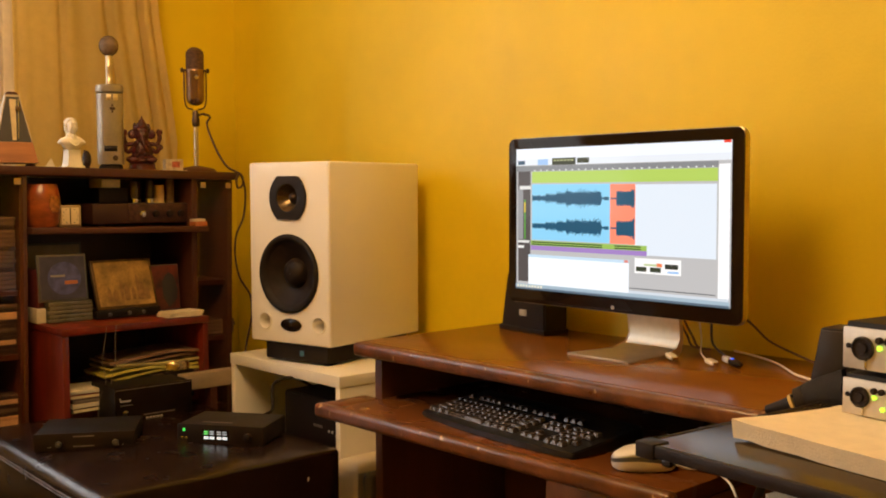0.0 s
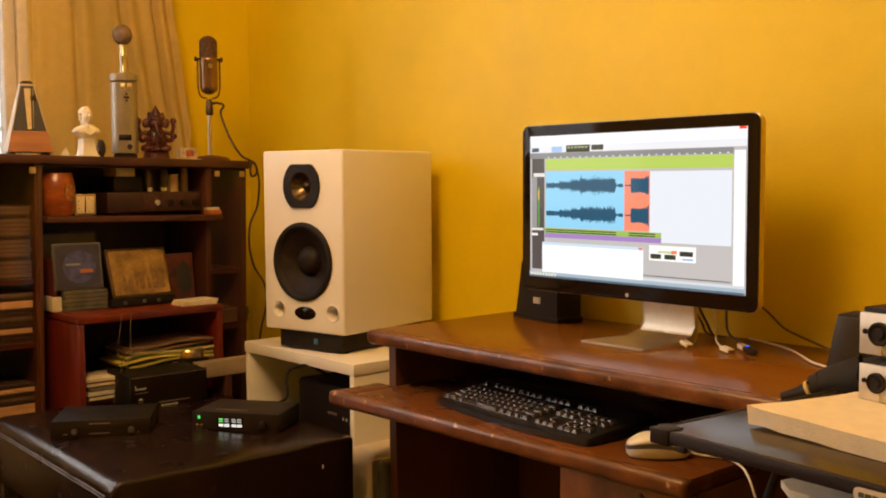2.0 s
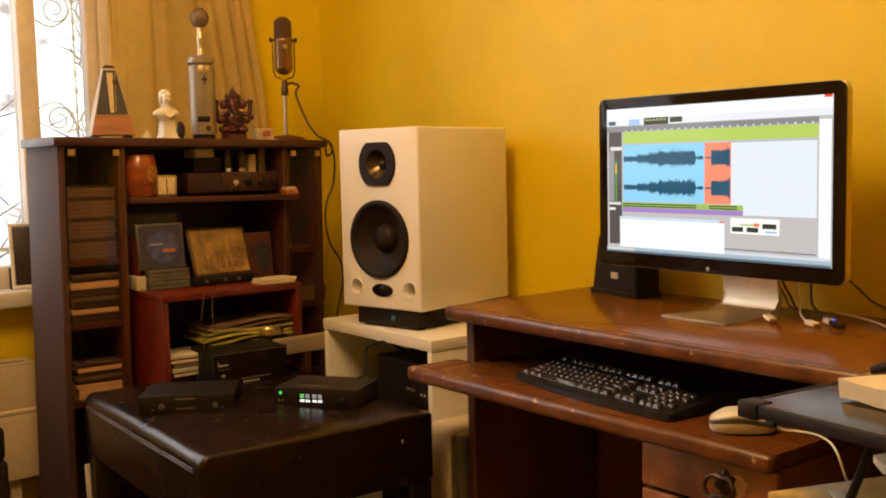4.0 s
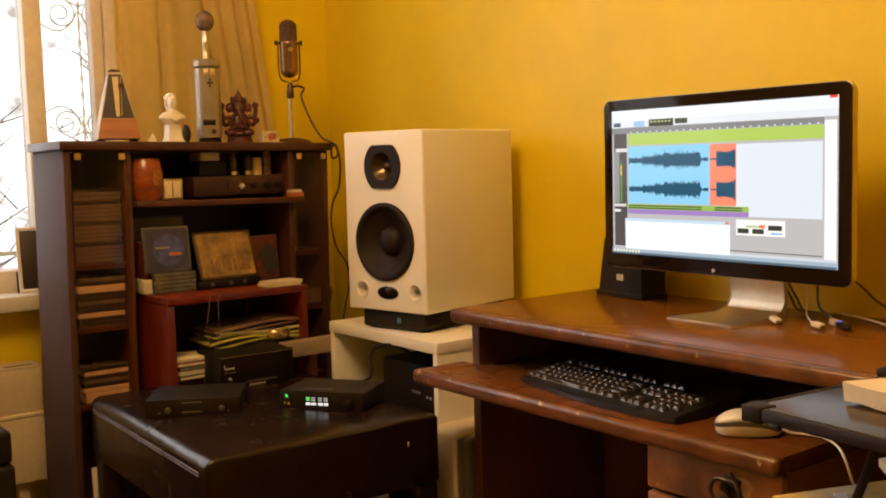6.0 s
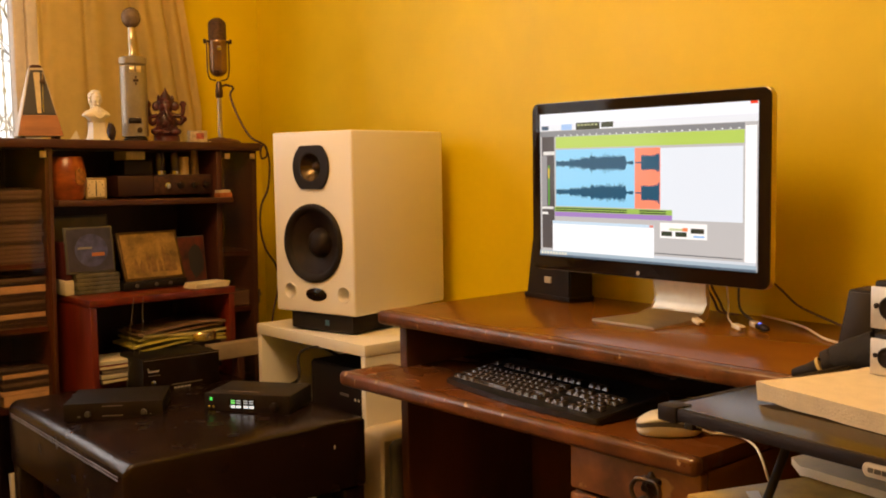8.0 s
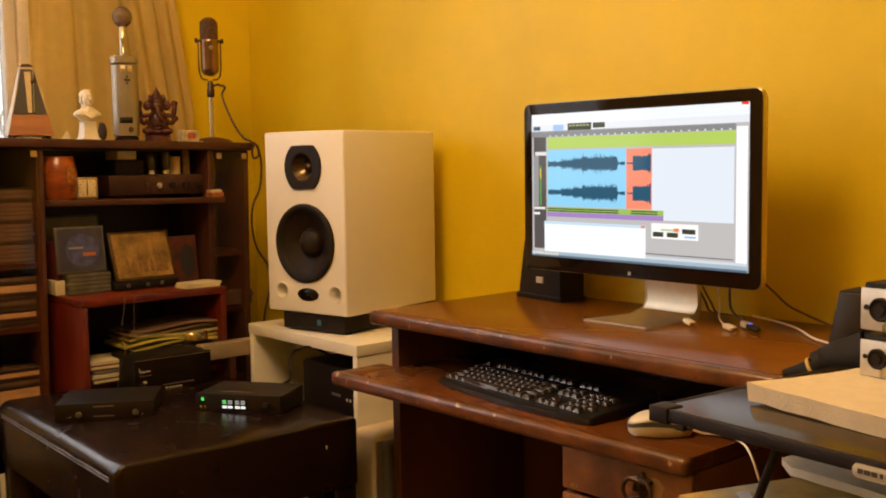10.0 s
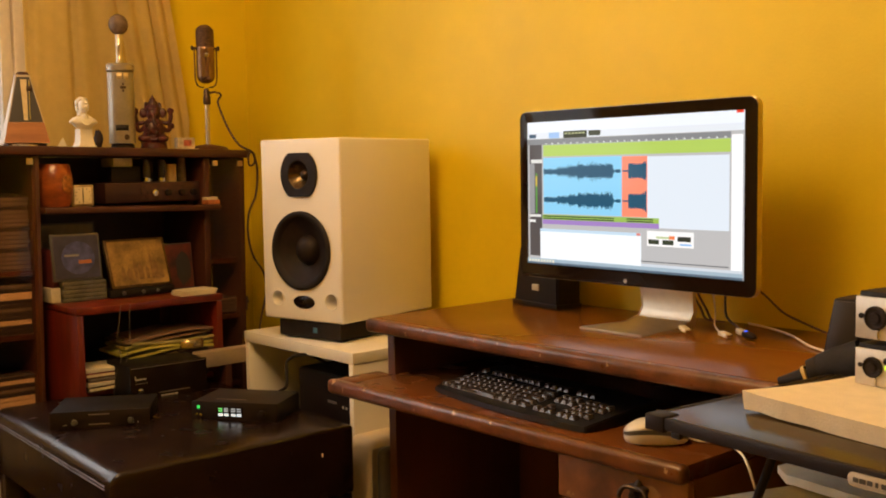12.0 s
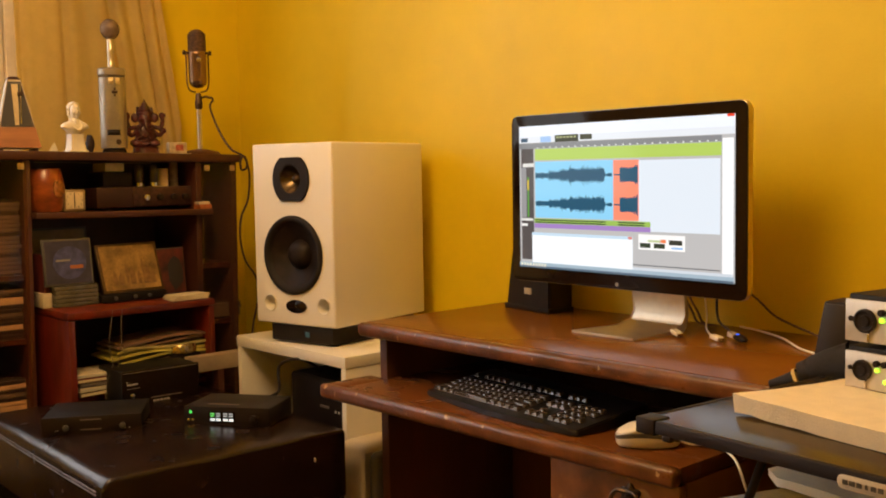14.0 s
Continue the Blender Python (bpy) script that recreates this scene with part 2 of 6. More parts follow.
part("mullion", box(0.17, 0.25, FY0 - 0.01, FY1, WIN_B + 0.05, WIN_T - 0.05, 0.006), M_WFRAME, window)
part("jamb", box(WIN_L, WIN_L + 0.07, FY0 - 0.012, FY1, WIN_B, WIN_T, 0.004), M_WFRAME, window)
part("bottom_rail", box(WIN_L + 0.07, 1.186, FY0, FY1, WIN_B, WIN_B + 0.085, 0.005), M_WFRAME, window)
part("top_rail", box(WIN_L + 0.07, 1.186, FY0, FY1, WIN_T - 0.07, WIN_T, 0.005), M_WFRAME, window)
for a, b in ((0.986, 1.146), (0.25, 0.928), (WIN_L + 0.07, 0.17)):
    pane = part("pane", box(a, b, FY1 - 0.03, FY1 - 0.025, WIN_B + 0.085, WIN_T - 0.07), M_GLASS, window)
    pane.visible_shadow = False
structure("window_sill", box(WIN_L - 0.05, 1.3, WY - 0.10, WY + 0.015, 0.685, 0.735, 0.008), M_SILL, "white painted window sill board", "window sill")

# what lies outside: pale winter daylight with bare twigs
M_OUT = bpy.data.materials.new("overcast_distance")
M_OUT.use_nodes = True
nt = M_OUT.node_tree
nt.nodes.remove(nt.nodes["Principled BSDF"])
em, nz, rp = nt.nodes.new("ShaderNodeEmission"), nt.nodes.new("ShaderNodeTexNoise"), nt.nodes.new("ShaderNodeValToRGB")
nz.inputs["Scale"].default_value, nz.inputs["Detail"].default_value = 34, 8
rp.color_ramp.elements[0].position, rp.color_ramp.elements[1].position = 0.36, 0.49
rp.color_ramp.elements[0].color, rp.color_ramp.elements[1].color = (0.40, 0.36, 0.33, 1), (1, 1, 1, 1)
em.inputs["Strength"].default_value = 2.0
nt.links.new(nz.outputs[0], rp.inputs[0])
nt.links.new(rp.outputs[0], em.inputs[0])
nt.links.new(em.outputs[0], nt.nodes["Material Output"].inputs[0])
structure("backdrop", box(-6, 9, 11, 11.05, -3, 8), M_OUT, "pale overcast winter daylight outside", "backdrop")

# curtain: heavy cream cloth in folds, gathered towards the corner
bm = bmesh.new()
NX, NZ = 170, 26
FOLDS = ((1.205, 1.205, 0.012, 0.010), (1.345, 1.352, 0.016, 0.020), (1.415, 1.44, 0.030, 0.010), (1.50, 1.565, 0.016, 0.024), (1.565, 1.62, 0.022, 0.012), (1.618, 1.672, 0.012, 0.026), (1.665, 1.725, 0.014, 0.014))
grid = []
for i in range(NX + 1):
    u = i / NX
    col = []
    for j in range(NZ + 1):
        z = 0.95 + (CEIL - 0.95) * j / NZ
        low = max(0.0, min(1.0, (1.72 - z) / 0.42))
        spread = 1.685 + 0.062 * low - 0.06 * max(0.0, z - 1.72)
        x = 1.186 + (spread - 1.186) * u
        y = WY - 0.078 + 0.006 * noise.noise((x * 7, z * 1.5, 0)) + 0.002 * noise.noise((x * 30, z * 4, 3))
        for top_x, low_x, wide, deep in FOLDS:
            at = top_x + (low_x - top_x) * (1.72 - z) / 0.42 * (1.0 if z < 1.72 else 0.4)
            y += deep * math.exp(-((x - at) / wide) ** 2) - 0.35 * deep * math.exp(-((x - at - 1.6 * wide) / (1.3 * wide)) ** 2)
        col.append(bm.verts.new((x, y, z)))
    grid.append(col)
for i in range(NX):
    for j in range(NZ):
        bm.faces.new((grid[i][j], grid[i + 1][j], grid[i + 1][j + 1], grid[i][j + 1]))
M_CURTAIN = mat("cream_curtain_cloth", (0.82, 0.66, 0.26), 0.85, var=0.10, scale=5, bump=0.15, bscale=420)
b = M_CURTAIN.node_tree.nodes["Principled BSDF"]
tr, mx = M_CURTAIN.node_tree.nodes.new("ShaderNodeBsdfTranslucent"), M_CURTAIN.node_tree.nodes.new("ShaderNodeMixShader")
tr.inputs[0].default_value, mx.inputs[0].default_value = (0.84, 0.62, 0.28, 1), 0.40
M_CURTAIN.node_tree.links.new(b.outputs[0], mx.inputs[1])
M_CURTAIN.node_tree.links.new(tr.outputs[0], mx.inputs[2])
M_CURTAIN.node_tree.links.new(mx.outputs[0], M_CURTAIN.node_tree.nodes["Material Output"].inputs[0])
curtain = part("curtain", bm, M_CURTAIN, smooth=180)
sol = curtain.modifiers.new("thickness", "SOLIDIFY")
sol.thickness = 0.003
tagged(curtain, "heavy cream cloth curtain hanging in folds beside the window", "curtain")


# ---- desk ----
def desk():
    d = thing("desk", pose(0, 0, 0), "worn dark brown varnished wooden desk against the yellow wall", "desk")
    part("tabletop", box(1.505, 2.015, 0.42, 1.822, 0.727, 0.757, 0.002), M_DESK, d)
    nose = box(1.478, 1.506, 0.42, 1.826, 0.724, 0.758, 0.012, 4)
    part("front_edge", nose, M_DESKEDGE, d, "worn rounded front edge with chipped varnish")
    part("side_panel", box(1.53, 2.0, 1.775, 1.802, 0, 0.727, 0.003), M_DESKSHADE, d)
    part("back_panel", box(1.96, 1.975, 1.15, 1.775, 0.05, 0.727), M_DESKSHADE, d)
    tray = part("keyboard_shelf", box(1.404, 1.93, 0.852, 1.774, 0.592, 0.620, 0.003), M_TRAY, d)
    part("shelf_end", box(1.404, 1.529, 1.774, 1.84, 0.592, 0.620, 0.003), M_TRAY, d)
    part("shelf_edge", box(1.376, 1.405, 0.846, 1.844, 0.588, 0.622, 0.011, 4), M_DESKEDGE, d, "worn rounded shelf edge with chipped varnish")
    part("pedestal_side", box(1.425, 1.96, 0.852, 0.872, 0, 0.590, 0.002), M_DESK, d)
    part("pedestal_side", box(1.425, 1.96, 1.128, 1.148, 0, 0.590, 0.002), M_DESKSHADE, d)
    for k, (a, b) in enumerate(((0.500, 0.586), (0.265, 0.492), (0.03, 0.257))):
        f = part("drawer", box(1.408, 1.428, 0.856, 1.144, a, b, 0.004), M_DRAWER, d)
        hy, hz = 0.957, (a + b) / 2 + 0.004
        rose = lathe([(0.0005, 0.0), (0.024, 0.0), (0.024, 0.004), (0.016, 0.008), (0.007, 0.010), (0.003, 0.017)], 36)
        for v in rose.verts:
            a6 = math.atan2(v.co.y, v.co.x)
            v.co.x *= 0.86 + 0.14 * math.cos(6 * a6)
            v.co.y *= 0.86 + 0.14 * math.cos(6 * a6)
        part("rosette", moved(rose, pose(1.409, hy, hz, 0, -90, 0)), M_DKMETAL, f, "dark flower-shaped metal rosette")
        drop = [(1.397, hy, hz + 0.010), (1.393, hy + 0.020, hz + 0.010), (1.390, hy + 0.030, hz - 0.008), (1.390, hy + 0.020, hz - 0.026), (1.390, hy, hz - 0.019), (1.390, hy - 0.020, hz - 0.026), (1.390, hy - 0.030, hz - 0.008), (1.393, hy - 0.020, hz + 0.010), (1.397, hy, hz + 0.010)]
        part("handle", tube(drop, 0.0042), M_DKMETAL, f, "ornate dark metal drop handle")
    part("right_panel", box(1.53, 2.0, 0.45, 0.475, 0, 0.727, 0.003), M_DESKSHADE, d)


desk()


# ---- display ----
def display():
    d = thing("computer_display", pose(1.790, 1.284, 0.757, 0, 0, -1.6), "wide aluminium computer display with black glass front, switched on", "monitor")
    W, H, ZB = 0.652, 0.396, 0.092
    turn = pose(0, 0, ZB + H / 2, 90, 0, -90)  # outline x -> -y, outline y -> z
    shell = moved(prism(arc_outline(W, H, 0.018), -0.019, -0.003, 0.003), turn)
    part("shell", shell, M_ALU, d, "silver aluminium back shell")
    part("front_glass", moved(prism(arc_outline(W - 0.002, H - 0.002, 0.017), -0.003, 0.0, 0.0008), turn), M_GLOSS, d, "glossy black glass front")
    # domed back
    part("back_cover", moved(prism(arc_outline(W * 0.8, H * 0.75, 0.06), -0.040, -0.019, 0.008), turn), M_ALU, d)
    SW, SH = 0.597, 0.336
    cz = ZB + 0.202

    def lit(name, color, power):
        m = mat(name, color, 0.07, emit=power)
        m.node_tree.nodes["Principled BSDF"].inputs["Base Color"].default_value = (0.01, 0.01, 0.01, 1)
        m.node_tree.nodes["Principled BSDF"].inputs["Specular IOR Level"].default_value = 0.22
        return m

    BASE = 1.08
    screen = part("screen", moved(prism([(-SW / 2, -SH / 2), (SW / 2, -SH / 2), (SW / 2, SH / 2), (-SW / 2, SH / 2)], 0, 0.0006), pose(0, 0, cz, 90, 0, -90)), lit("screen_grey", (0.50, 0.50, 0.50), BASE), d, "lit screen with an audio editing program", smooth=0)

    def patch(name, u0, u1, v0, v1, color, layer, power=BASE, wave=None):
        bm = bmesh.new()
        z = 0.0006 + 0.0004 * layer

        def quad(a0, a1, b0, b1):
            q = [bm.verts.new(((u - 0.5) * SW, (0.5 - v) * SH, z)) for u, v in ((a0, b0), (a1, b0), (a1, b1), (a0, b1))]
            bm.faces.new(q[::-1])

        if wave:
            wave(quad)
        else:
            quad(u0, u1, v0, v1)
        moved(bm, pose(0, 0, cz, 90, 0, -90))
        return part(name, bm, lit(name, color, power), screen, smooth=0)

    WHITE = (0.88, 0.94, 1.0)
    patch("toolbar", 0, 1, 0, 0.075, WHITE, 1, 1.05)
    patch("toolbar_shade", 0, 1, 0.075, 0.118, (0.78, 0.83, 0.88), 2)
    patch("close_button", 0.970, 0.998, 0.000, 0.016, (0.8, 0.05, 0.02), 3)
    patch("counter", 0.197, 0.318, 0.072, 0.120, (0.035, 0.04, 0.02), 4)
    patch("counter", 0.326, 0.385, 0.075, 0.110, (0.05, 0.055, 0.03), 4)
    patch("counter_digits", 0, 0, 0, 0, (0.42, 0.45, 0.22), 5, wave=lambda q: [q(0.205 + 0.018 * k, 0.217 + 0.018 * k, 0.082, 0.094) for k in range(6)])
    patch("tool_buttons", 0.12, 0.175, 0.078, 0.118, (0.35, 0.55, 0.85), 4)
    patch("tool_buttons", 0.012, 0.050, 0.085, 0.112, (0.05, 0.10, 0.16), 4)
    patch("ruler", 0.0, 0.95, 0.122, 0.160, (0.24, 0.25, 0.26), 3)
    patch("ruler_marks", 0, 0, 0, 0, (0.75, 0.8, 0.8), 4, wave=lambda q: [q(0.10 + 0.033 * k, 0.108 + 0.033 * k, 0.150, 0.158) for k in range(26)])
    patch("tempo_track", 0.088, 0.949, 0.163, 0.242, (0.44, 0.62, 0.12), 3)
    patch("track_list", 0.012, 0.080, 0.160, 0.945, (0.085, 0.075, 0.075), 3)
    patch("track_buttons", 0.02, 0.082, 0.262, 0.288, (0.75, 0.75, 0.72), 4)
    patch("track_buttons", 0.012, 0.075, 0.650, 0.668, (0.75, 0.75, 0.72), 4)
    patch("track_buttons", 0.012, 0.045, 0.688, 0.706, (0.85, 0.85, 0.82), 4)
    patch("track_column", 0.012, 0.040, 0.29, 0.645, (0.30, 0.30, 0.31), 4)
    patch("level_meter", 0.046, 0.054, 0.36, 0.64, (0.10, 0.35, 0.05), 4)
    patch("level_meter_peak", 0.046, 0.054, 0.38, 0.45, (0.75, 0.55, 0.05), 5)
    patch("empty_timeline", 0.60, 0.945, 0.258, 0.712, (0.74, 0.82, 0.90), 3)
    patch("audio_clip", 0.088, 0.487, 0.252, 0.644, (0.26, 0.64, 0.90), 3)
    patch("selected_clip", 0.487, 0.604, 0.255, 0.646, (0.98, 0.27, 0.16), 4)
    rng = random.Random(5)

    def wave(c, chosen):
        def draw(q):
            if not chosen:
                n = 170
                for k in range(n):
                    f = k / n
                    u = 0.092 + (0.450 - 0.092) * f
                    env = 0.017 if f < 0.2 else 0.026 if f < 0.36 else 0.036 if f < 0.5 else 0.046
                    a = env * (0.72 + 0.34 * rng.random() + 0.55 * rng.random() ** 5) * (0.4 if f > 0.985 else 1)
                    q(u, u + 0.0023, c - a, c + a)
                q(0.450, 0.460, c - 0.006, c + 0.006)
                q(0.460, 0.482, c - 0.011, c + 0.011)
            else:
                q(0.492, 0.518, c - 0.005, c + 0.005)
                for k in range(44):
                    a = 0.041 + 0.010 * rng.random() + (0.022 * rng.random() if k > 34 else 0.0)
                    u = 0.518 + 0.083 * k / 44
                    q(u, u + 0.0022, c - a, c + a)
        return draw

    for c in (0.349, 0.544):
        for chosen in (False, True):
            patch("waveform", 0, 0, 0, 0, (0.010, 0.085, 0.16), 6, wave=wave(c, chosen))
    patch("midi_strip", 0.083, 0.656, 0.650, 0.684, (0.32, 0.52, 0.10), 4)
    for v in (0.656, 0.671):
        for a, b in ((0.088, 0.450), (0.51, 0.63)):
            patch("midi_bar", a, b, v, v + 0.008, (0.03, 0.05, 0.03), 5)
    patch("purple_strip", 0.083, 0.656, 0.684, 0.716, (0.36, 0.22, 0.55), 4)
    patch("dialog", 0.070, 0.577, 0.765, 0.962, (0.93, 0.97, 1.0), 5, 1.05)
    patch("dialog_title", 0.070, 0.577, 0.748, 0.768, (0.55, 0.72, 0.85), 6)
    patch("dialog_close", 0.556, 0.575, 0.750, 0.766, (0.72, 0.25, 0.20), 7)
    patch("transport", 0.603, 0.805, 0.730, 0.828, (0.93, 0.93, 0.92), 5)
    patch("transport_counter", 0.610, 0.657, 0.785, 0.815, (0.035, 0.05, 0.03), 6)
    patch("transport_counter", 0.672, 0.720, 0.785, 0.815, (0.035, 0.05, 0.03), 6)
    patch("transport_counter", 0.737, 0.793, 0.760, 0.790, (0.035, 0.04, 0.03), 6)
    patch("transport_buttons", 0.645, 0.712, 0.764, 0.778, (0.55, 0.62, 0.35), 6)
    patch("transport_record", 0.702, 0.725, 0.758, 0.780, (0.85, 0.22, 0.08), 7)
    patch("transport_scale", 0.748, 0.795, 0.804, 0.815, (0.25, 0.5, 0.85), 6)
    patch("scroll_bar", 0.953, 0.996, 0.14, 0.955, (0.97, 0.97, 0.97), 4)
    patch("status_line", 0.577, 0.945, 0.925, 0.931, (0.10, 0.11, 0.12), 6)
    patch("status_line", 0.577, 0.996, 0.944, 0.962, (0.62, 0.68, 0.74), 6)
    patch("taskbar_shade", 0.0, 1.0, 0.985, 1.0, (0.10, 0.15, 0.20), 8)
    patch("taskbar", 0.0, 1.0, 0.962, 1.0, (0.36, 0.48, 0.56), 7)
    patch("taskbar_icons", 0, 0, 0, 0, (0.85, 0.80, 0.62), 9, wave=lambda q: [q(0.01 + 0.016 * k, 0.019 + 0.016 * k, 0.968, 0.988) for k in range(9)])
    # neutral maker's mark, speaker slot, foot
    part("badge", moved(lathe([(0.0, 0), (0.0045, 0), (0.0045, 0.0006), (0, 0.0006)], 20), pose(-0.0006, 0, ZB + 0.011, 0, -90, 0)), mat("badge_grey", (0.6, 0.6, 0.6), 0.3, 0.5), d)
    neck = bmesh.new()
    prof = [(-0.084, 0.0), (-0.085, 0.005), (0.030, 0.008), (0.062, 0.020), (0.072, 0.040), (0.064, 0.10), (0.040, 0.20), (0.046, 0.20), (0.074, 0.10), (0.084, 0.04), (0.078, 0.012), (0.066, 0.0)]
    edge = lambda x: max(0.0, min(1.0, (x + 0.07) / 0.14))
    a = [neck.verts.new((x, -0.112 - 0.018 * edge(x), z)) for x, z in prof]
    c = [neck.verts.new((x, 0.062 - 0.052 * edge(x), z)) for x, z in prof]
    n = len(prof)
    neck.faces.new(a)
    neck.faces.new(c[::-1])
    for k in range(n):
        neck.faces.new((a[k], c[k], c[(k + 1) % n], a[(k + 1) % n]))
    bmesh.ops.bevel(neck, geom=neck.edges[:], offset=0.002, segments=2, affect="EDGES")
    part("stand", neck, M_ALU, d, "bent aluminium stand and foot")


display()


# ---- loudspeaker on its bench ----
def loudspeaker():
    s = thing("studio_loudspeaker", pose(1.585, 2.055, 0.704, 0, 0, 12), "white lacquered two-way studio loudspeaker with black drivers", "loudspeaker")
    W, D, H = 0.297, 0.393, 0.495  # front runs along local +y, depth along local +x
    cy, TZ, WZ = W / 2, 0.398, 0.192
    ports = (0.041, W - 0.057)
    bm = box(0, D, 0, W, 0, H, 0.006, 3)
    face = min((f for f in bm.faces if f.calc_area() > 0.05), key=lambda f: f.calc_center_median().x)
    edges = face.edges[:]
    bmesh.ops.delete(bm, geom=[face], context="FACES_ONLY")
    for y, z, r in ((cy, TZ, 0.038), (cy, WZ, 0.100), (ports[0], 0.058, 0.0215), (ports[1], 0.058, 0.0215)):
        ring = [bm.verts.new((0, y + r * math.cos(6.2831853 * k / 40), z + r * math.sin(6.2831853 * k / 40))) for k in range(40)]
        edges += [bm.edges.new((ring[k], ring[(k + 1) % 40])) for k in range(40)]
    bmesh.ops.triangle_fill(bm, edges=edges, use_beauty=True, use_dissolve=False)
    part("cabinet", bm, M_SPK, s)

    def ring(name, prof, y, z, m, parent, label=""):
        bm = lathe(prof, 44, cap=False)
        moved(bm, pose(0, y, z, 0, -90, 0))
        return part(name, bm, m, parent, label, 60)

    # tweeter: flattened round plate round a short horn
    bm = bmesh.new()
    loops = []
    for r, z, flat in ((0.071, 0.0, 1), (0.071, 0.004, 1), (0.0695, 0.0058, 1), (0.040, 0.0062, 0), (0.037, 0.004, 0)):
        loops.append([bm.verts.new((max(-0.059, min(0.059, r * math.cos(6.2831853 * k / 48))) if flat else r * math.cos(6.2831853 * k / 48), (0.945 if flat else 1.0) * r * math.sin(6.2831853 * k / 48), z)) for k in range(48)])
    for a, b in zip(loops, loops[1:]):
        for k in range(48):
            bm.faces.new((a[k], a[(k + 1) % 48], b[(k + 1) % 48], b[k]))
    tw = part("tweeter", moved(bm, pose(0, cy, TZ, 0, -90, 0)), M_RUBBER, s, "black flattened round tweeter plate", 30)
    ring("horn", [(0.0375, 0.004), (0.034, -0.001), (0.028, -0.009), (0.020, -0.017), (0.013, -0.022)], cy, TZ, mat("bronze_horn", (0.17, 0.12, 0.065), 0.26, 0.85, var=0.2, scale=30), tw, "bronze tweeter horn")
    ring("dome", [(0.014, -0.0225), (0.011, -0.015), (0.006, -0.011), (0.0005, -0.010)], cy, TZ, M_DKMETAL, tw)
    # woofer: rubber surround, sunk cone, dust cap
    wf = ring("woofer", [(0.108, 0.0), (0.108, 0.005), (0.105, 0.008), (0.100, 0.009), (0.094, 0.007), (0.089, 0.002), (0.085, -0.003)], cy, WZ, M_RUBBER, s, "black woofer with a rubber surround")
    ring("cone", [(0.0855, -0.003), (0.080, -0.006), (0.065, -0.015), (0.050, -0.024), (0.036, -0.031)], cy, WZ, M_CONE, wf)
    ring("dust_cap", [(0.041, -0.0285), (0.037, -0.018), (0.029, -0.010), (0.018, -0.005), (0.008, -0.0032), (0.0005, -0.003)], cy, WZ, M_CONE, wf)
    for y in ports:
        ring("port", [(0.0245, 0.0), (0.024, 0.0022), (0.0215, 0.0026), (0.0195, 0.000), (0.0185, -0.010), (0.0185, -0.07), (0.0005, -0.071)], y, 0.058, M_SPK, s, "round bass port")
    bm = lathe([(0.0005, 0.004), (0.015, 0.004), (0.018, 0.002), (0.018, 0.0)], 36, cap=False)
    for v in bm.verts:
        v.co.y *= 2.15
    part("badge", moved(bm, pose(0, cy - 0.007, 0.052, 0, -90, 0)), M_GLOSS, s, "black oval badge")
    # isolation platform
    p = thing("isolation_platform", pose(1.585, 2.055, 0.650, 0, 0, 12), "dark grey isolation platform under the loudspeaker", "platform")
    part("slab", box(0.012, 0.37, 0.022, W - 0.045, 0.006, 0.054, 0.004), M_RUBBER, p)
    part("emblem", box(0.0105, 0.0125, 0.108, 0.122, 0.021, 0.036, 0.0005), mat("blue_emblem", (0.05, 0.16, 0.26), 0.4), p, "small blue emblem")
    for y in (0.05, W - 0.06):
        for x in (0.05, 0.33):
            part("foot", moved(lathe([(0.016, 0), (0.018, 0.003), (0.016, 0.008)], 16), pose(x, y, 0)), M_RUBBER, p)
    # bench
    b = thing("white_bench", pose(0, 0, 0), "small white melamine bench carrying the loudspeaker", "side table")
    part("top", box(1.528, 1.98, 1.942, 2.470, 0.620, 0.650, 0.002), M_WHITE, b)
    part("side", box(1.530, 1.98, 1.944, 1.963, 0, 0.6195, 0.002), M_WHITE, b)
    part("side", box(1.530, 1.98, 2.449, 2.468, 0, 0.6195, 0.002), M_WHITE, b)


loudspeaker()


# ---- ottoman ----
M_MARK = mat("pale_print", (0.55, 0.52, 0.46), 0.5)
M_SEAM = mat("scuffed_piping", (0.11, 0.075, 0.06), 0.45, var=0.6, scale=24, bump=0.4, bscale=120)


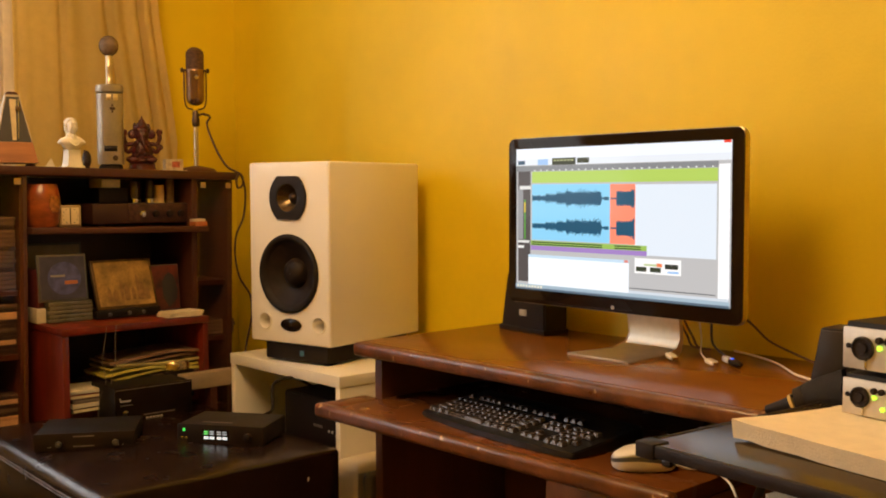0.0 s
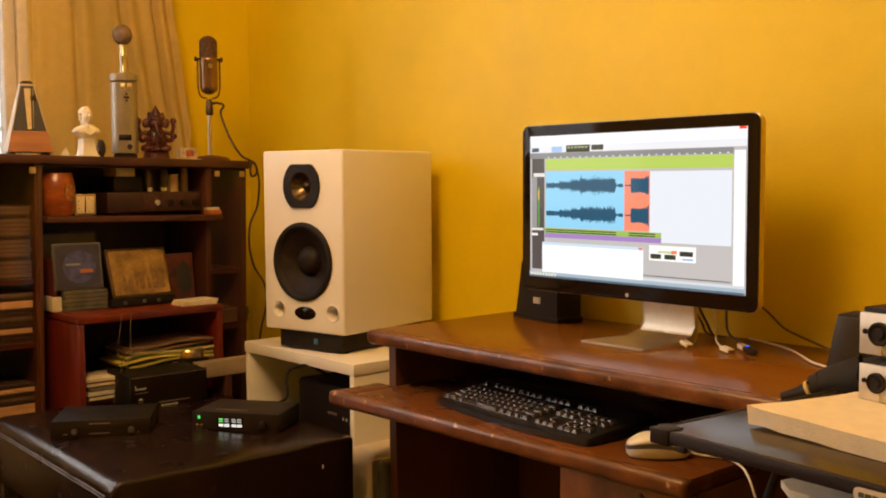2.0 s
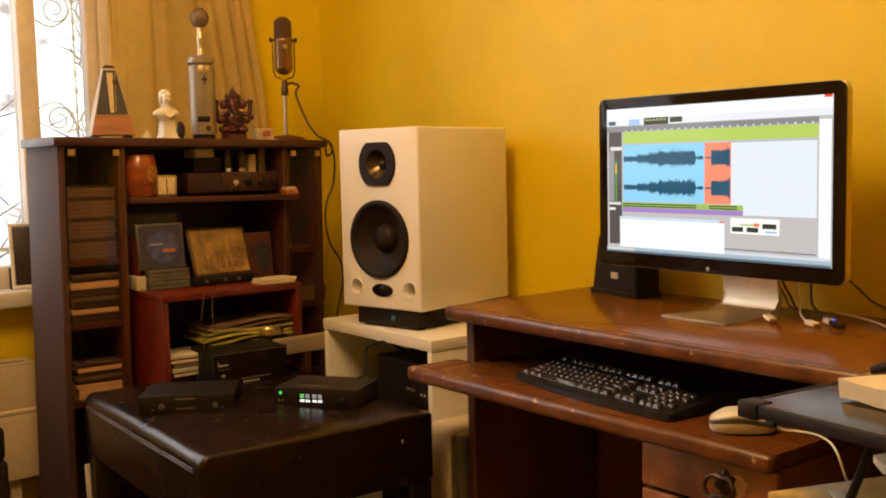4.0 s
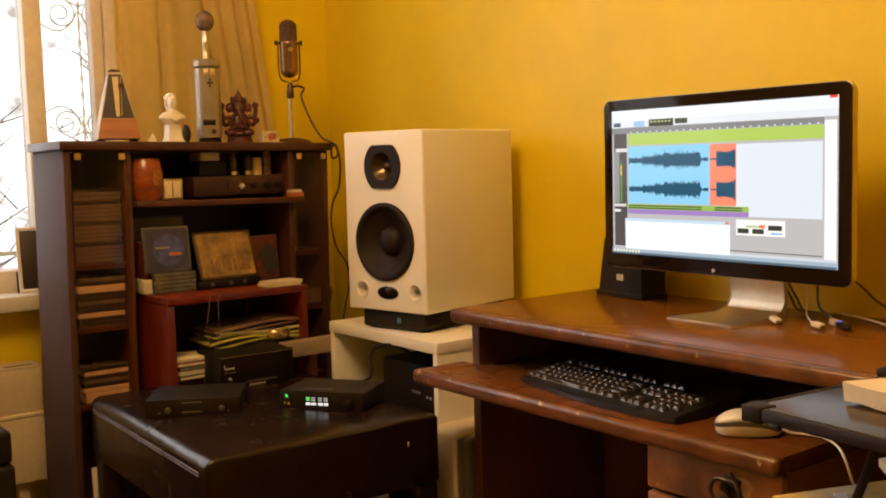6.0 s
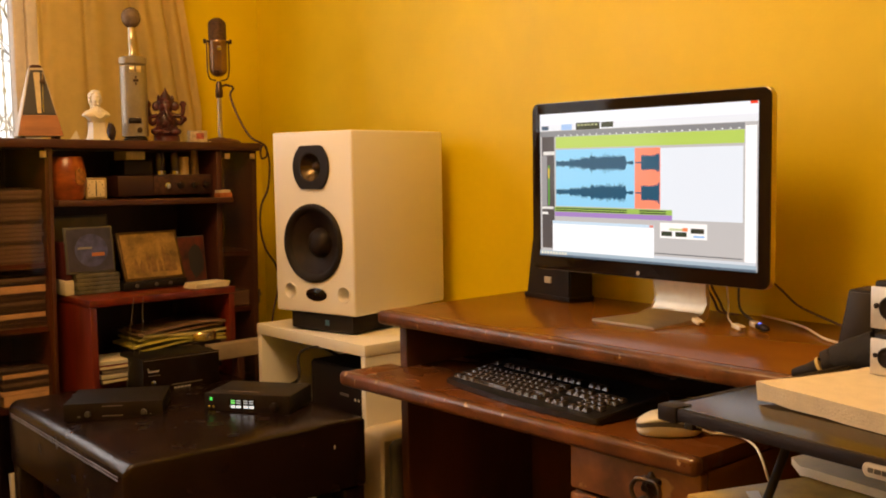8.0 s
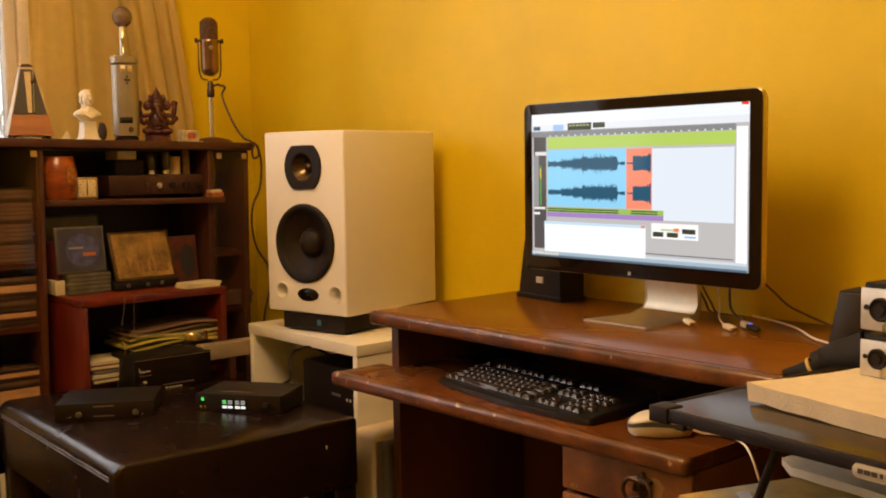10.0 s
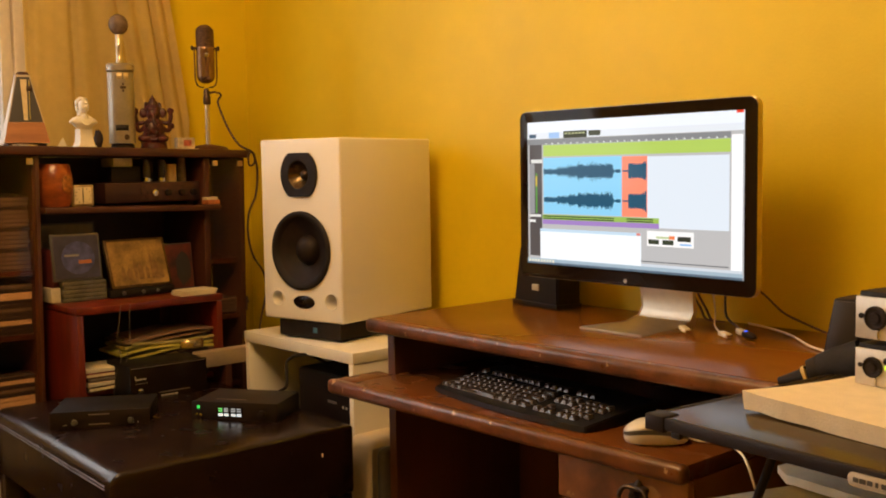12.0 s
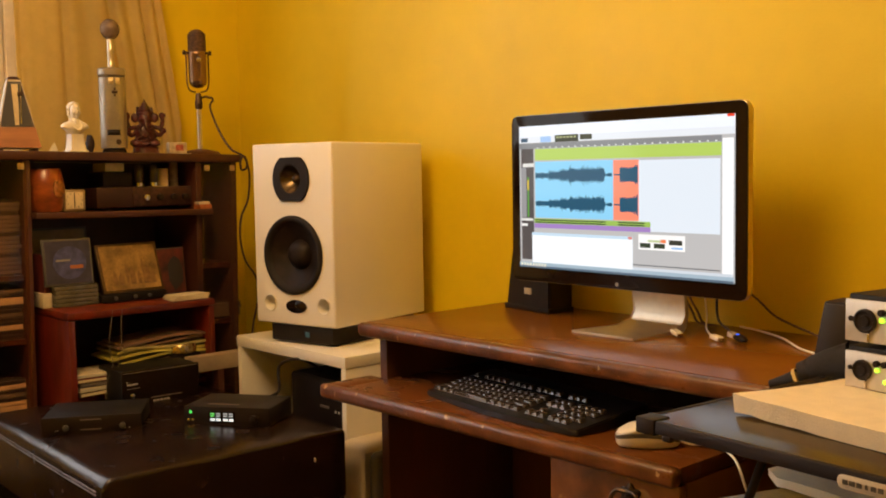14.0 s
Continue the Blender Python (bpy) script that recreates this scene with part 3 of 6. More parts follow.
def ottoman():
    ox, oy = 0.845, 1.852
    o = thing("ottoman", pose(ox, oy, 0, 0, 0, -2), "black leatherette bench ottoman with worn stitched edges", "ottoman")
    L, Wd = 0.60, 0.79
    seat = box(0, L, 0, Wd, 0.335, 0.502)
    soft = [e for e in seat.edges if all(v.co.x < 0.001 and v.co.z > 0.5 for v in e.verts)]
    bmesh.ops.bevel(seat, geom=soft, offset=0.028, segments=6, affect="EDGES", profile=0.5)
    sharp = [e for e in seat.edges if e.calc_face_angle(0.0) > 1.2]
    bmesh.ops.bevel(seat, geom=sharp, offset=0.009, segments=3, affect="EDGES", profile=0.5)
    bmesh.ops.subdivide_edges(seat, edges=[e for e in seat.edges if e.calc_length() > 0.2], cuts=14, use_grid_fill=True)
    for v in seat.verts:
        u, w = v.co.x / L, v.co.y / Wd
        if v.co.z > 0.48:
            v.co.z += 0.012 * math.sin(3.14159 * max(0, min(1, u))) * math.sin(3.14159 * max(0, min(1, w))) + 0.002 * noise.noise(v.co * 9)
        elif v.co.z > 0.36:
            v.co.x += 0.006 * noise.noise(Vector((v.co.x * 6, v.co.y * 16, v.co.z * 7)))
            v.co.y += 0.003 * noise.noise(v.co * 9)
    part("seat", seat, M_LEATHER, o)
    for z in (0.4725, 0.4655):
        part("seam", tube([(-0.001, 0.03, z), (-0.0015, Wd / 2, z), (-0.001, Wd - 0.03, z)], 0.0018, 6), M_SEAM, o, "scuffed stitched seam")
    part("tag", box(0.507, 0.511, -0.0015, 0.001, 0.440, 0.450, 0.0005), M_MARK, o, "tiny pale cloth tag")
    for x in (0.004, L - 0.064):
        for y in (0.004, Wd - 0.064):
            part("leg", box(x, x + 0.06, y, y + 0.06, 0, 0.336, 0.006), M_LEATHER, o)


ottoman()


# ---- cabinet ----
CY = 2.68
CX0, CX1, CT = 0.852, 1.674, 1.184
LEAN = 0.957  # the old cabinet leans, lower towards the corner


def lean_at(x):
    return -0.0167 * (x - 1.449)


def cabinet():
    c = thing("display_cabinet", pose(1.449, 0, 1.0, 0, LEAN, 0) @ pose(-1.449, 0, -1.0), "dark walnut media cabinet with open shelves and two narrow glass doors", "cabinet")
    D = 2.985
    part("top", prism([(CX0 - 0.012, CY + 0.0), (CX1 + 0.014, CY + 0.0), (CX1 + 0.018, D), (CX0 - 0.012, D)], CT - 0.024, CT, 0.003), M_CAB, c)
    part("side", box(CX0, CX0 + 0.018, CY + 0.012, D - 0.01, 0, CT - 0.0245, 0.001), M_CABSIDE, c)
    part("side", box(CX1 - 0.018, CX1, CY + 0.012, D - 0.01, 0, CT - 0.0245, 0.001), M_CABSIDE, c)
    part("divider", box(1.016, 1.038, CY + 0.014, D - 0.015, 0.05, CT - 0.0245, 0.001), M_CAB, c)
    part("divider", box(1.535, 1.553, CY + 0.014, D - 0.015, 0.05, CT - 0.0245, 0.001), M_CAB, c)
    part("back", box(CX0 + 0.018, CX1 - 0.018, D - 0.015, D - 0.009, 0.03, CT - 0.0245), M_CAB, c)
    for a, b in ((CX0 + 0.018, 1.042), (1.535, CX1 - 0.018)):
        part("plinth", box(a, b, CY + 0.03, D - 0.015, 0.0, 0.05), M_CAB, c)
    part("shelf", box(1.038, 1.575, CY - 0.02, D - 0.015, 0.999, 1.016, 0.003), M_CAB, c)
    for z in (0.83, 0.655, 0.44):
        part("side_shelf", box(CX0 + 0.018, 1.022, CY + 0.03, D - 0.015, z, z + 0.014), M_CAB, c)
        part("side_shelf", box(1.553, CX1 - 0.018, CY + 0.03, D - 0.015, z, z + 0.014), M_CAB, c)
    smoke = bpy.data.materials.new("smoked_glass")
    smoke.use_nodes = True
    g = smoke.node_tree.nodes["Principled BSDF"]
    g.inputs["Base Color"].default_value, g.inputs["Transmission Weight"].default_value = (0.82, 0.62, 0.47, 1), 1.0
    g.inputs["Roughness"].default_value, g.inputs["IOR"].default_value = 0.02, 1.25
    for x0, x1 in ((CX0 + 0.02, 1.024), (1.553, CX1 - 0.004)):
        door = part("glass_door", box(x0, x1, CY + 0.004, CY + 0.009, 0.06, CT - 0.03, 0.001), smoke, c, "smoked glass door")
        door.visible_shadow = False
        for x in (x0 + 0.014, x1 - 0.016):
            part("hinge", moved(lathe([(0.0, 0.0), (0.012, 0.0), (0.012, 0.004), (0.0, 0.005)], 4), pose(x, CY + 0.004, CT - 0.042, 90, 0, 0) @ pose(0, 0, 0, 0, 0, 45)), M_BRASS, door, "small brass hinge")


cabinet()


# ---- things on the desk ----
# Black key plastic lifted to grey, glints on the caps put into the colour
M_KEY = mat("glint_grey_key_plastic", (0.06, 0.046, 0.040), 0.16, var=0.2, scale=40, coat=0.5)
M_KBODY = mat("black_keyboard_body", (0.016, 0.015, 0.015), 0.3, var=0.2, scale=20, bump=0.05, bscale=250, coat=0.2)
M_WPLAST = mat("white_plastic", (0.80, 0.74, 0.64), 0.3, var=0.05, scale=10, coat=0.2, fine=0.04)
M_GREY = mat("dark_grey_plastic", (0.09, 0.085, 0.08), 0.35, var=0.1, scale=20)
M_PAPER = mat("cream_paper", (0.72, 0.62, 0.44), 0.7, var=0.15, scale=14, bump=0.1, bscale=80)
M_CORD = mat("brown_cord", (0.17, 0.09, 0.03), 0.5, var=0.2, scale=40)


def keyboard():
    k = thing("keyboard", pose(1.454, 1.333, 0.622, 0, 0, -95.3), "black full-size computer keyboard on the pull-out shelf", "keyboard")
    front = [(-0.236 + 0.476 * i / 24, -0.002 - 0.020 * math.sin(3.14159 * i / 24) ** 0.8) for i in range(25)]
    outline = front + [(0.244, 0.180), (0.236, 0.196), (-0.230, 0.196), (-0.240, 0.180)]
    bm = prism(outline, 0.0, 0.014)
    for v in bm.verts:
        if v.co.z > 0.01:
            v.co.z = 0.011 + 0.020 * max(0, min(1.1, v.co.y / 0.165))
            v.co.x *= 0.992
    bmesh.ops.bevel(bm, geom=bm.edges[:], offset=0.0025, segments=2, affect="EDGES")
    part("body", bm, M_KBODY, k)
    key_mesh = None
    long_mesh = {}

    def cap_bm(w):
        bm = box(-w / 2, w / 2, -0.0083, 0.0083, 0, 0.0085)
        for v in bm.verts:
            if v.co.z > 0.004:
                v.co.x -= math.copysign(0.0022, v.co.x)
                v.co.y = v.co.y * 0.76 + 0.0008
        bmesh.ops.bevel(bm, geom=[e for e in bm.edges if e.calc_length() > 0.004], offset=0.0008, segments=1, affect="EDGES")
        return bm

    def cap(x, y, w=0.0168):
        z = 0.0125 + 0.020 * y / 0.165
        key = round(w, 4)
        if key not in long_mesh:
            ob = part("key", cap_bm(w), M_KEY, k)
            long_mesh[key] = ob.data
        else:
            ob = new("key", long_mesh[key])
            ob.parent = k
        ob.matrix_basis = pose(x, y, z, 6.9)

    P = 0.0189
    X0 = -0.219
    rows = [0.015 + P * r for r in range(5)]
    for r, y in enumerate(rows):
        if r == 0:
            for x, w in ((0.010, 0.023), (0.034, 0.020), (0.057, 0.022), (0.126, 0.110), (0.196, 0.022), (0.220, 0.020), (0.243, 0.020), (0.268, 0.023)):
                cap(X0 + x, y, w)
        else:
            lead = (0, 0.042, 0.032, 0.026, 0.0168)[r]
            n = (0, 10, 11, 12, 12)[r]
            cap(X0 + lead / 2, y, lead)
            for i in range(n):
                cap(X0 + lead + 0.0025 + P * (i + 0.5) - 0.001, y)
            used = lead + 0.0015 + P * n
            cap(X0 + (used + 0.281) / 2, y, 0.281 - used - 0.001)
    for x in (0, 0.036, 0.055, 0.074, 0.093, 0.121, 0.14, 0.159, 0.178, 0.206, 0.225, 0.244, 0.263, 0.300, 0.319, 0.338):
        cap(X0 + 0.0085 + x * 1.02, 0.127)
    for r in (0, 3, 4):
        for i in range(3):
            cap(X0 + 0.3085 + 0.019 * i, rows[r])
    cap(X0 + 0.3275, rows[1])
    for r in range(5):
        for i in range(4):
            if not (i == 3 and r in (0, 2)):
                cap(X0 + 0.3745 + 0.0185 * i, rows[r])


keyboard()


def mouse():
    m = thing("computer_mouse", pose(1.4755, 0.971, 0.6225, 0, 0, -49.7), "white optical computer mouse with a grey band", "mouse")

    def shell(rings):
        bm, prev = bmesh.new(), None
        first = None
        for sx, sy, z, arch in rings:
            ring = []
            for k in range(36):
                a = 6.2831853 * k / 36
                c, s = math.cos(a), math.sin(a)
                x = sx * math.copysign(abs(c) ** 0.85, c)
                y = sy * math.copysign(abs(s) ** 0.85, s) * (1.0 - 0.12 * c)
                ring.append(bm.verts.new((x, y, z + arch * (1 - ((x + 0.008) / 0.058) ** 2))))
            if prev:
                for k in range(36):
                    bm.faces.new((prev[k], prev[(k + 1) % 36], ring[(k + 1) % 36], ring[k]))
            else:
                first = ring
            prev = ring
        bm.faces.new(first[::-1])
        bm.faces.new(prev)
        return bm

    part("base", shell([(0.052, 0.027, 0.0, 0), (0.056, 0.031, 0.004, 0.002), (0.057, 0.032, 0.010, 0.010)]), M_WPLAST, m)
    part("band", shell([(0.0572, 0.0322, 0.0100, 0.010), (0.0576, 0.0326, 0.0125, 0.012), (0.0570, 0.032, 0.015, 0.013)]), M_GREY, m, "dark grey band")
    part("top_shell", shell([(0.0565, 0.0315, 0.0152, 0.013), (0.053, 0.029, 0.0185, 0.0155), (0.044, 0.024, 0.0205, 0.0175), (0.030, 0.016, 0.0215, 0.0185), (0.012, 0.006, 0.0218, 0.019)]), M_WPLAST, m, "", 180)
    part("wheel", moved(lathe([(0.004, -0.003), (0.007, -0.002), (0.007, 0.002), (0.004, 0.003)], 16), pose(0.030, 0, 0.030, 90)), M_GREY, m)
    c = pose(1.4755, 0.971, 0.6225, 0, 0, -49.7).inverted()
    pts = [(1.506, 0.930, 0.634), (1.522, 0.915, 0.6255), (1.532, 0.895, 0.6255), (1.534, 0.861, 0.6255), (1.508, 0.820, 0.6245), (1.492, 0.797, 0.612), (1.497, 0.788, 0.58), (1.515, 0.784, 0.53), (1.52, 0.78, 0.40)]
    part("cable", tube([c @ Vector(p) for p in pts], 0.0022, 8), M_WPLAST, m, "thin white cable")


mouse()


def rear_speaker():
    b = thing("desk_speaker", pose(1.93, 1.655, 0.757, 0, 0, -8), "small black desktop loudspeaker behind the display", "loudspeaker")
    bm = prism([(-0.03, -0.088), (0.05, -0.085), (0.05, 0.085), (-0.03, 0.088)], 0.0, 0.150)
    for v in bm.verts:
        if v.co.z > 0.1:
            v.co.y *= 0.86
            v.co.x += 0.012
    bmesh.ops.bevel(bm, geom=bm.edges[:], offset=0.004, segments=2, affect="EDGES")
    part("case", bm, M_BLACK, b)
    part("foot", box(-0.034, 0.05, -0.09, 0.09, 0.0, 0.012, 0.002), M_BLACK, b)
    for i in range(3):
        part("emblem", box(-0.0305 + 0.0007 * i, -0.026, -0.014 + 0.010 * i, -0.007 + 0.010 * i, 0.042, 0.058, 0.0005), M_MARK, b, "pale emblem")


rear_speaker()


def usb_plug(m, cable, label):
    u = thing("usb_plug", m, label, "cable", "usb plugs")
    part("housing", box(-0.017, 0.012, -0.008, 0.008, 0.0, 0.009, 0.002), M_WPLAST, u)
    part("socket", box(0.012, 0.0155, -0.006, 0.006, 0.002, 0.007, 0.0005), M_CHROME, u, "metal socket")
    inv = m.inverted()
    part("cable", tube([inv @ Vector(p) for p in cable], 0.0019, 7), M_WPLAST, u)


usb_plug(pose(1.805, 1.138, 0.762, 0, 10, -118), [(1.813, 1.153, 0.768), (1.86, 1.172, 0.772), (1.92, 1.195, 0.79), (1.945, 1.215, 0.86)], "white usb plug on a thin cable lying on the desk")
usb_plug(pose(1.815, 1.047, 0.760, 0, 6, -112), [(1.822, 1.064, 0.765), (1.88, 1.115, 0.770), (1.95, 1.16, 0.79), (1.965, 1.18, 0.86)], "white usb plug on a thin cable lying on the desk")
d = thing("usb_dongle", pose(1.840, 1.013, 0.758, 0, 0, -129), "dark usb dongle with a blue light on a pale plug", "usb stick")
part("body", blob(0.032, 0.011, 0.007, (0.012, 0, 0.008), 3), M_BLACK, d)
part("plug", box(-0.050, -0.018, -0.007, 0.007, 0.002, 0.013, 0.002), M_WPLAST, d)
part("light", blob(0.004, 0.004, 0.002, (0.002, -0.002, 0.0145), 2), mat("blue_led", (0.02, 0.10, 1.0), 0.3, emit=1.6), d, "lit blue lamp")
part("cable", tube([(-0.050, 0, 0.008), (-0.09, 0.01, 0.010), (-0.13, 0.0, 0.03), (-0.15, 0.005, 0.10)], 0.0028, 7), M_GREY, d)
c = part("signal_cable", tube([(1.96, 1.12, 0.88), (1.985, 1.08, 0.843), (1.99, 1.052, 0.821), (1.99, 1.019, 0.795), (1.985, 0.979, 0.781), (1.96, 0.91, 0.768), (1.80, 0.72, 0.763)], 0.0027, 8), M_CORD)
tagged(c, "dark brown cable hanging behind the display onto the desk", "cable")
for dy in (0.0, 0.014):
    c = part("signal_cable", tube([(1.93, 1.215 + dy, 0.88), (1.95, 1.203 + dy, 0.822), (1.955, 1.187 + dy, 0.791), (1.96, 1.174 + dy, 0.766), (1.975, 1.15, 0.761)], 0.0026, 8), M_CORD)
    tagged(c, "dark brown cable hanging down beside the display stand", "cable")
c = part("power_cable", tube([(1.99, 1.10, 0.762), (1.969, 1.04, 0.761), (1.915, 0.957, 0.761), (1.83, 0.873, 0.761), (1.80, 0.829, 0.761), (1.74, 0.74, 0.761)], 0.0024, 8), M_WPLAST)
tagged(c, "thin white cable lying across the desk", "cable")

# black case and folded umbrella at the desk's end
t = thing("black_stand_case", pose(1.50, 0.62, 0.757), "matt black upright case leaning on the desk end", "case")
bm = box(0.0, 0.06, -0.09, 0.064, 0.0, 0.148, 0.004)
for v in bm.verts:
    v.co.y -= 0.19 * v.co.z
part("shell", bm, M_RUBBER, t)
bm = box(-0.003, 0.001, 0.012, 0.060, 0.004, 0.144, 0.001)
for v in bm.verts:
    v.co.y -= 0.19 * v.co.z
part("panel", bm, mat("dark_grey_panel", (0.026, 0.018, 0.014), 0.42, var=0.2, scale=10), t, "dark grey side panel")
u = thing("folded_umbrella", pose(1.487, 0.681, 0.7575), "folded black cloth umbrella with a yellow band on the desk", "umbrella")
cloth = mat("black_cloth", (0.010, 0.006, 0.004), 0.8, var=0.3, scale=14, bump=0.5, bscale=70)
bm = tube([(0.012, -0.075, 0.052), (0.006, -0.040, 0.044), (0.0, -0.012, 0.033), (-0.003, 0.002, 0.026)], 0.038, 14, 6, 0.015)
for v in bm.verts:
    v.co += 0.004 * noise.noise_vector(v.co * 45)
part("cloth", bm, cloth, u)
part("clasp", tube([(0.0, -0.014, 0.035), (-0.003, -0.002, 0.028)], 0.0235, 12, 0), M_RUBBER, u)
part("band", tube([(-0.003, 0.004, 0.0235), (-0.004, 0.008, 0.021)], 0.0185, 18, 0), mat("yellow_band", (0.62, 0.42, 0.12), 0.6), u, "yellow band")
part("handle", tube([(-0.004, 0.006, 0.023), (-0.006, 0.026, 0.016), (-0.008, 0.052, 0.008)], 0.0165, 12, 6, 0.0075), M_RUBBER, u)

# ---- folding table with foam and preamplifiers ----
TP = pose(1.062, 0.680, 0, 0, 0, -6.3)


M_PLATE = mat("black_table_top", (0.062, 0.038, 0.013), 0.20, var=0.35, scale=5, bump=0.02, bscale=160, rvar=0.05)
M_PLATE.node_tree.nodes["Principled BSDF"].inputs["Specular IOR Level"].default_value = 0.2


def folding_table():
    t = thing("folding_table", TP, "black folding table with a thin plate top", "table")
    part("plate", box(0.006, 0.40, -0.90, -0.006, 0.783, 0.795, 0.002), M_PLATE, t)
    part("rim", box(-0.002, 0.007, -0.90, -0.028, 0.779, 0.796, 0.003), M_BLACK, t)
    part("rim", box(0.028, 0.40, -0.007, 0.002, 0.779, 0.796, 0.003), M_BLACK, t)
    part("corner_cap", box(-0.003, 0.028, -0.028, 0.003, 0.776, 0.797, 0.002), M_BLACK, t)
    part("clip", box(-0.004, 0.004, -0.056, -0.042, 0.773, 0.781, 0.002), M_BLACK, t)
    plate = part("name_plate", moved(prism(arc_outline(0.059, 0.0150, 0.006), 0.0, 0.002, 0.0005), pose(-0.0022, -0.315, 0.7825, 90, 0, -90)), mat("pale_label", (0.55, 0.50, 0.42), 0.35, 0.2), t, "pale rounded name plate")
    for i, w in enumerate((0.006, 0.007, 0.006, 0.003, 0.006, 0.006)):
        part("mark", box(-0.0048, -0.0040, -0.335 + 0.0080 * (5 - i) - w / 2, -0.335 + 0.0080 * (5 - i) + w / 2, 0.7800, 0.7852), M_GREY, plate)
    for y0, y1 in ((-0.16, 0.14), (-0.80, -0.50)):
        for x in (0.05, 0.36):
            part("leg", tube([(x, y0, 0.784), (x, (y0 + y1) / 2, 0.39), (x, y1, 0.0)], 0.0055, 10), M_RUBBER, t, "black steel tube leg")
    part("lower_shelf", box(0.06, 0.35, -0.84, -0.07, 0.660, 0.671, 0.003), M_BLACK, t)


folding_table()


def foam(name, outline, z0, z1, label, seed):
    bm = prism(outline, z0, z1)
    bmesh.ops.subdivide_edges(bm, edges=[e for e in bm.edges if e.calc_length() > 0.1], cuts=22, use_grid_fill=True)
    bmesh.ops.triangulate(bm, faces=[f for f in bm.faces if len(f.verts) > 4])
    for v in bm.verts:
        n = noise.noise_vector(v.co * 38 + Vector((seed, 0, 0)))
        v.co += n * 0.0016 + noise.noise_vector(v.co * 150) * 0.0006
        v.co.z += 0.002 * noise.noise(v.co * 6)
        if v.co.z < (z0 + z1) / 2 - 0.008 and v.co.x < 1.2:
            v.co.x += 0.005
    o = part(name, bm, M_FOAM, smooth=50)
    return tagged(o, label, "foam slab")


M_FOAM = mat("white_packing_foam", (0.88, 0.76, 0.56), 0.75, var=0.06, scale=40, bump=0.4, bscale=330, fine=0.10)
foam("foam_slab", [(1.156, 0.602), (1.22, 0.578), (1.29, 0.555), (1.40, 0.535), (1.40, 0.0), (1.022, 0.0)], 0.7975, 0.8215, "white packing foam slab lying on the black table", 0)
foam("foam_slab", [(1.225, 0.578), (1.262, 0.612), (1.40, 0.585), (1.40, 0.20), (1.17, 0.20)], 0.690, 0.701, "thin white foam sheet under the table top", 3)
mg = thing("cardboard_folder", pose(0, 0, 0), "glossy yellow printed cardboard folder on the lower shelf", "folder")
part("cover", prism([(1.062, 0.640), (1.225, 0.573), (1.38, 0.545), (1.38, 0.05), (1.02, 0.05)], 0.6715, 0.688, 0.002), mat("glossy_print", (0.55, 0.35, 0.05), 0.4, var=0.4, scale=16, coat=0.15), mg)
part("label", prism([(1.085, 0.560), (1.12, 0.592), (1.135, 0.584), (1.095, 0.550)], 0.688, 0.6892), M_WPLAST, mg, "white corner label")


def preamp(m):
    p = thing("microphone_preamplifier", m, "silver-fronted microphone preamplifier with lit green lamps", "audio device", "stacked preamplifiers")
    part("case", box(0.003, 0.16, -0.214, 0.0, 0.004, 0.0470, 0.002), M_DEV, p)
    face = part("front_panel", box(0.0, 0.0035, -0.216, 0.002, 0.0, 0.0415, 0.0008), mat("satin_aluminium", (0.70, 0.64, 0.54), 0.42, 0.55, var=0.06, scale=12), p, "satin aluminium front panel")
    for y in (-0.0210, -0.0905):
        j = part("socket", moved(lathe([(0.0118, 0.0), (0.0118, 0.003), (0.0102, 0.0036), (0.0090, 0.002), (0.006, 0.0016), (0.005, 0.0036), (0.0, 0.0036)], 28), pose(0.0, y, 0.0215, 0, -90, 0)), M_BLACK, face, "black round combo socket")
        part("latch", moved(prism(arc_outline(0.010, 0.005, 0.002), 0.003, 0.0050, 0.0006), pose(0.0, y, 0.0055, 0, -90, 90)), M_CHROME, j)
        part("button", moved(lathe([(0.0036, 0), (0.0036, 0.004), (0.0026, 0.005)], 16), pose(0, y - 0.0180, 0.031, 0, -90, 0)), M_BLACK, face)
        part("button", moved(lathe([(0.0036, 0), (0.0036, 0.004), (0.0026, 0.005)], 16), pose(0, y - 0.0275, 0.031, 0, -90, 0)), M_BLACK, face)
        part("lamp", moved(lathe([(0.0026, 0), (0.0026, 0.002), (0.0008, 0.0034)], 14), pose(0, y - 0.0180, 0.0235, 0, -90, 0)), M_LED, face, "lit green lamp")
        part("lamp", moved(lathe([(0.0026, 0), (0.0026, 0.002), (0.0008, 0.0034)], 14), pose(0, y - 0.0285, 0.0115, 0, -90, 0)), M_LED, face, "lit green lamp")
    part("screw", moved(lathe([(0.0028, 0), (0.0028, 0.0014), (0.001, 0.0018)], 12), pose(0, -0.005, 0.0225, 0, -90, 0)), M_BLACK, face)
    for x in (0.02, 0.14):
        for y in (-0.02, -0.19):
            part("foot", box(x - 0.006, x + 0.006, y - 0.006, y + 0.006, 0.0, 0.0045), M_RUBBER, p)
    return p


M_LED = mat("green_led", (0.45, 1.0, 0.05), 0.3, emit=1.4)
SIZE = Matrix.Diagonal((1.15, 1.15, 1.15, 1))
pre = preamp(pose(1.300, 0.521, 0.8228, 0, 0, -9) @ SIZE)
copy_thing(pre, pose(1.3005, 0.5215, 0.8838, 0, 0, -9) @ SIZE)

# ---- things on the ottoman ----
OT = 0.5055


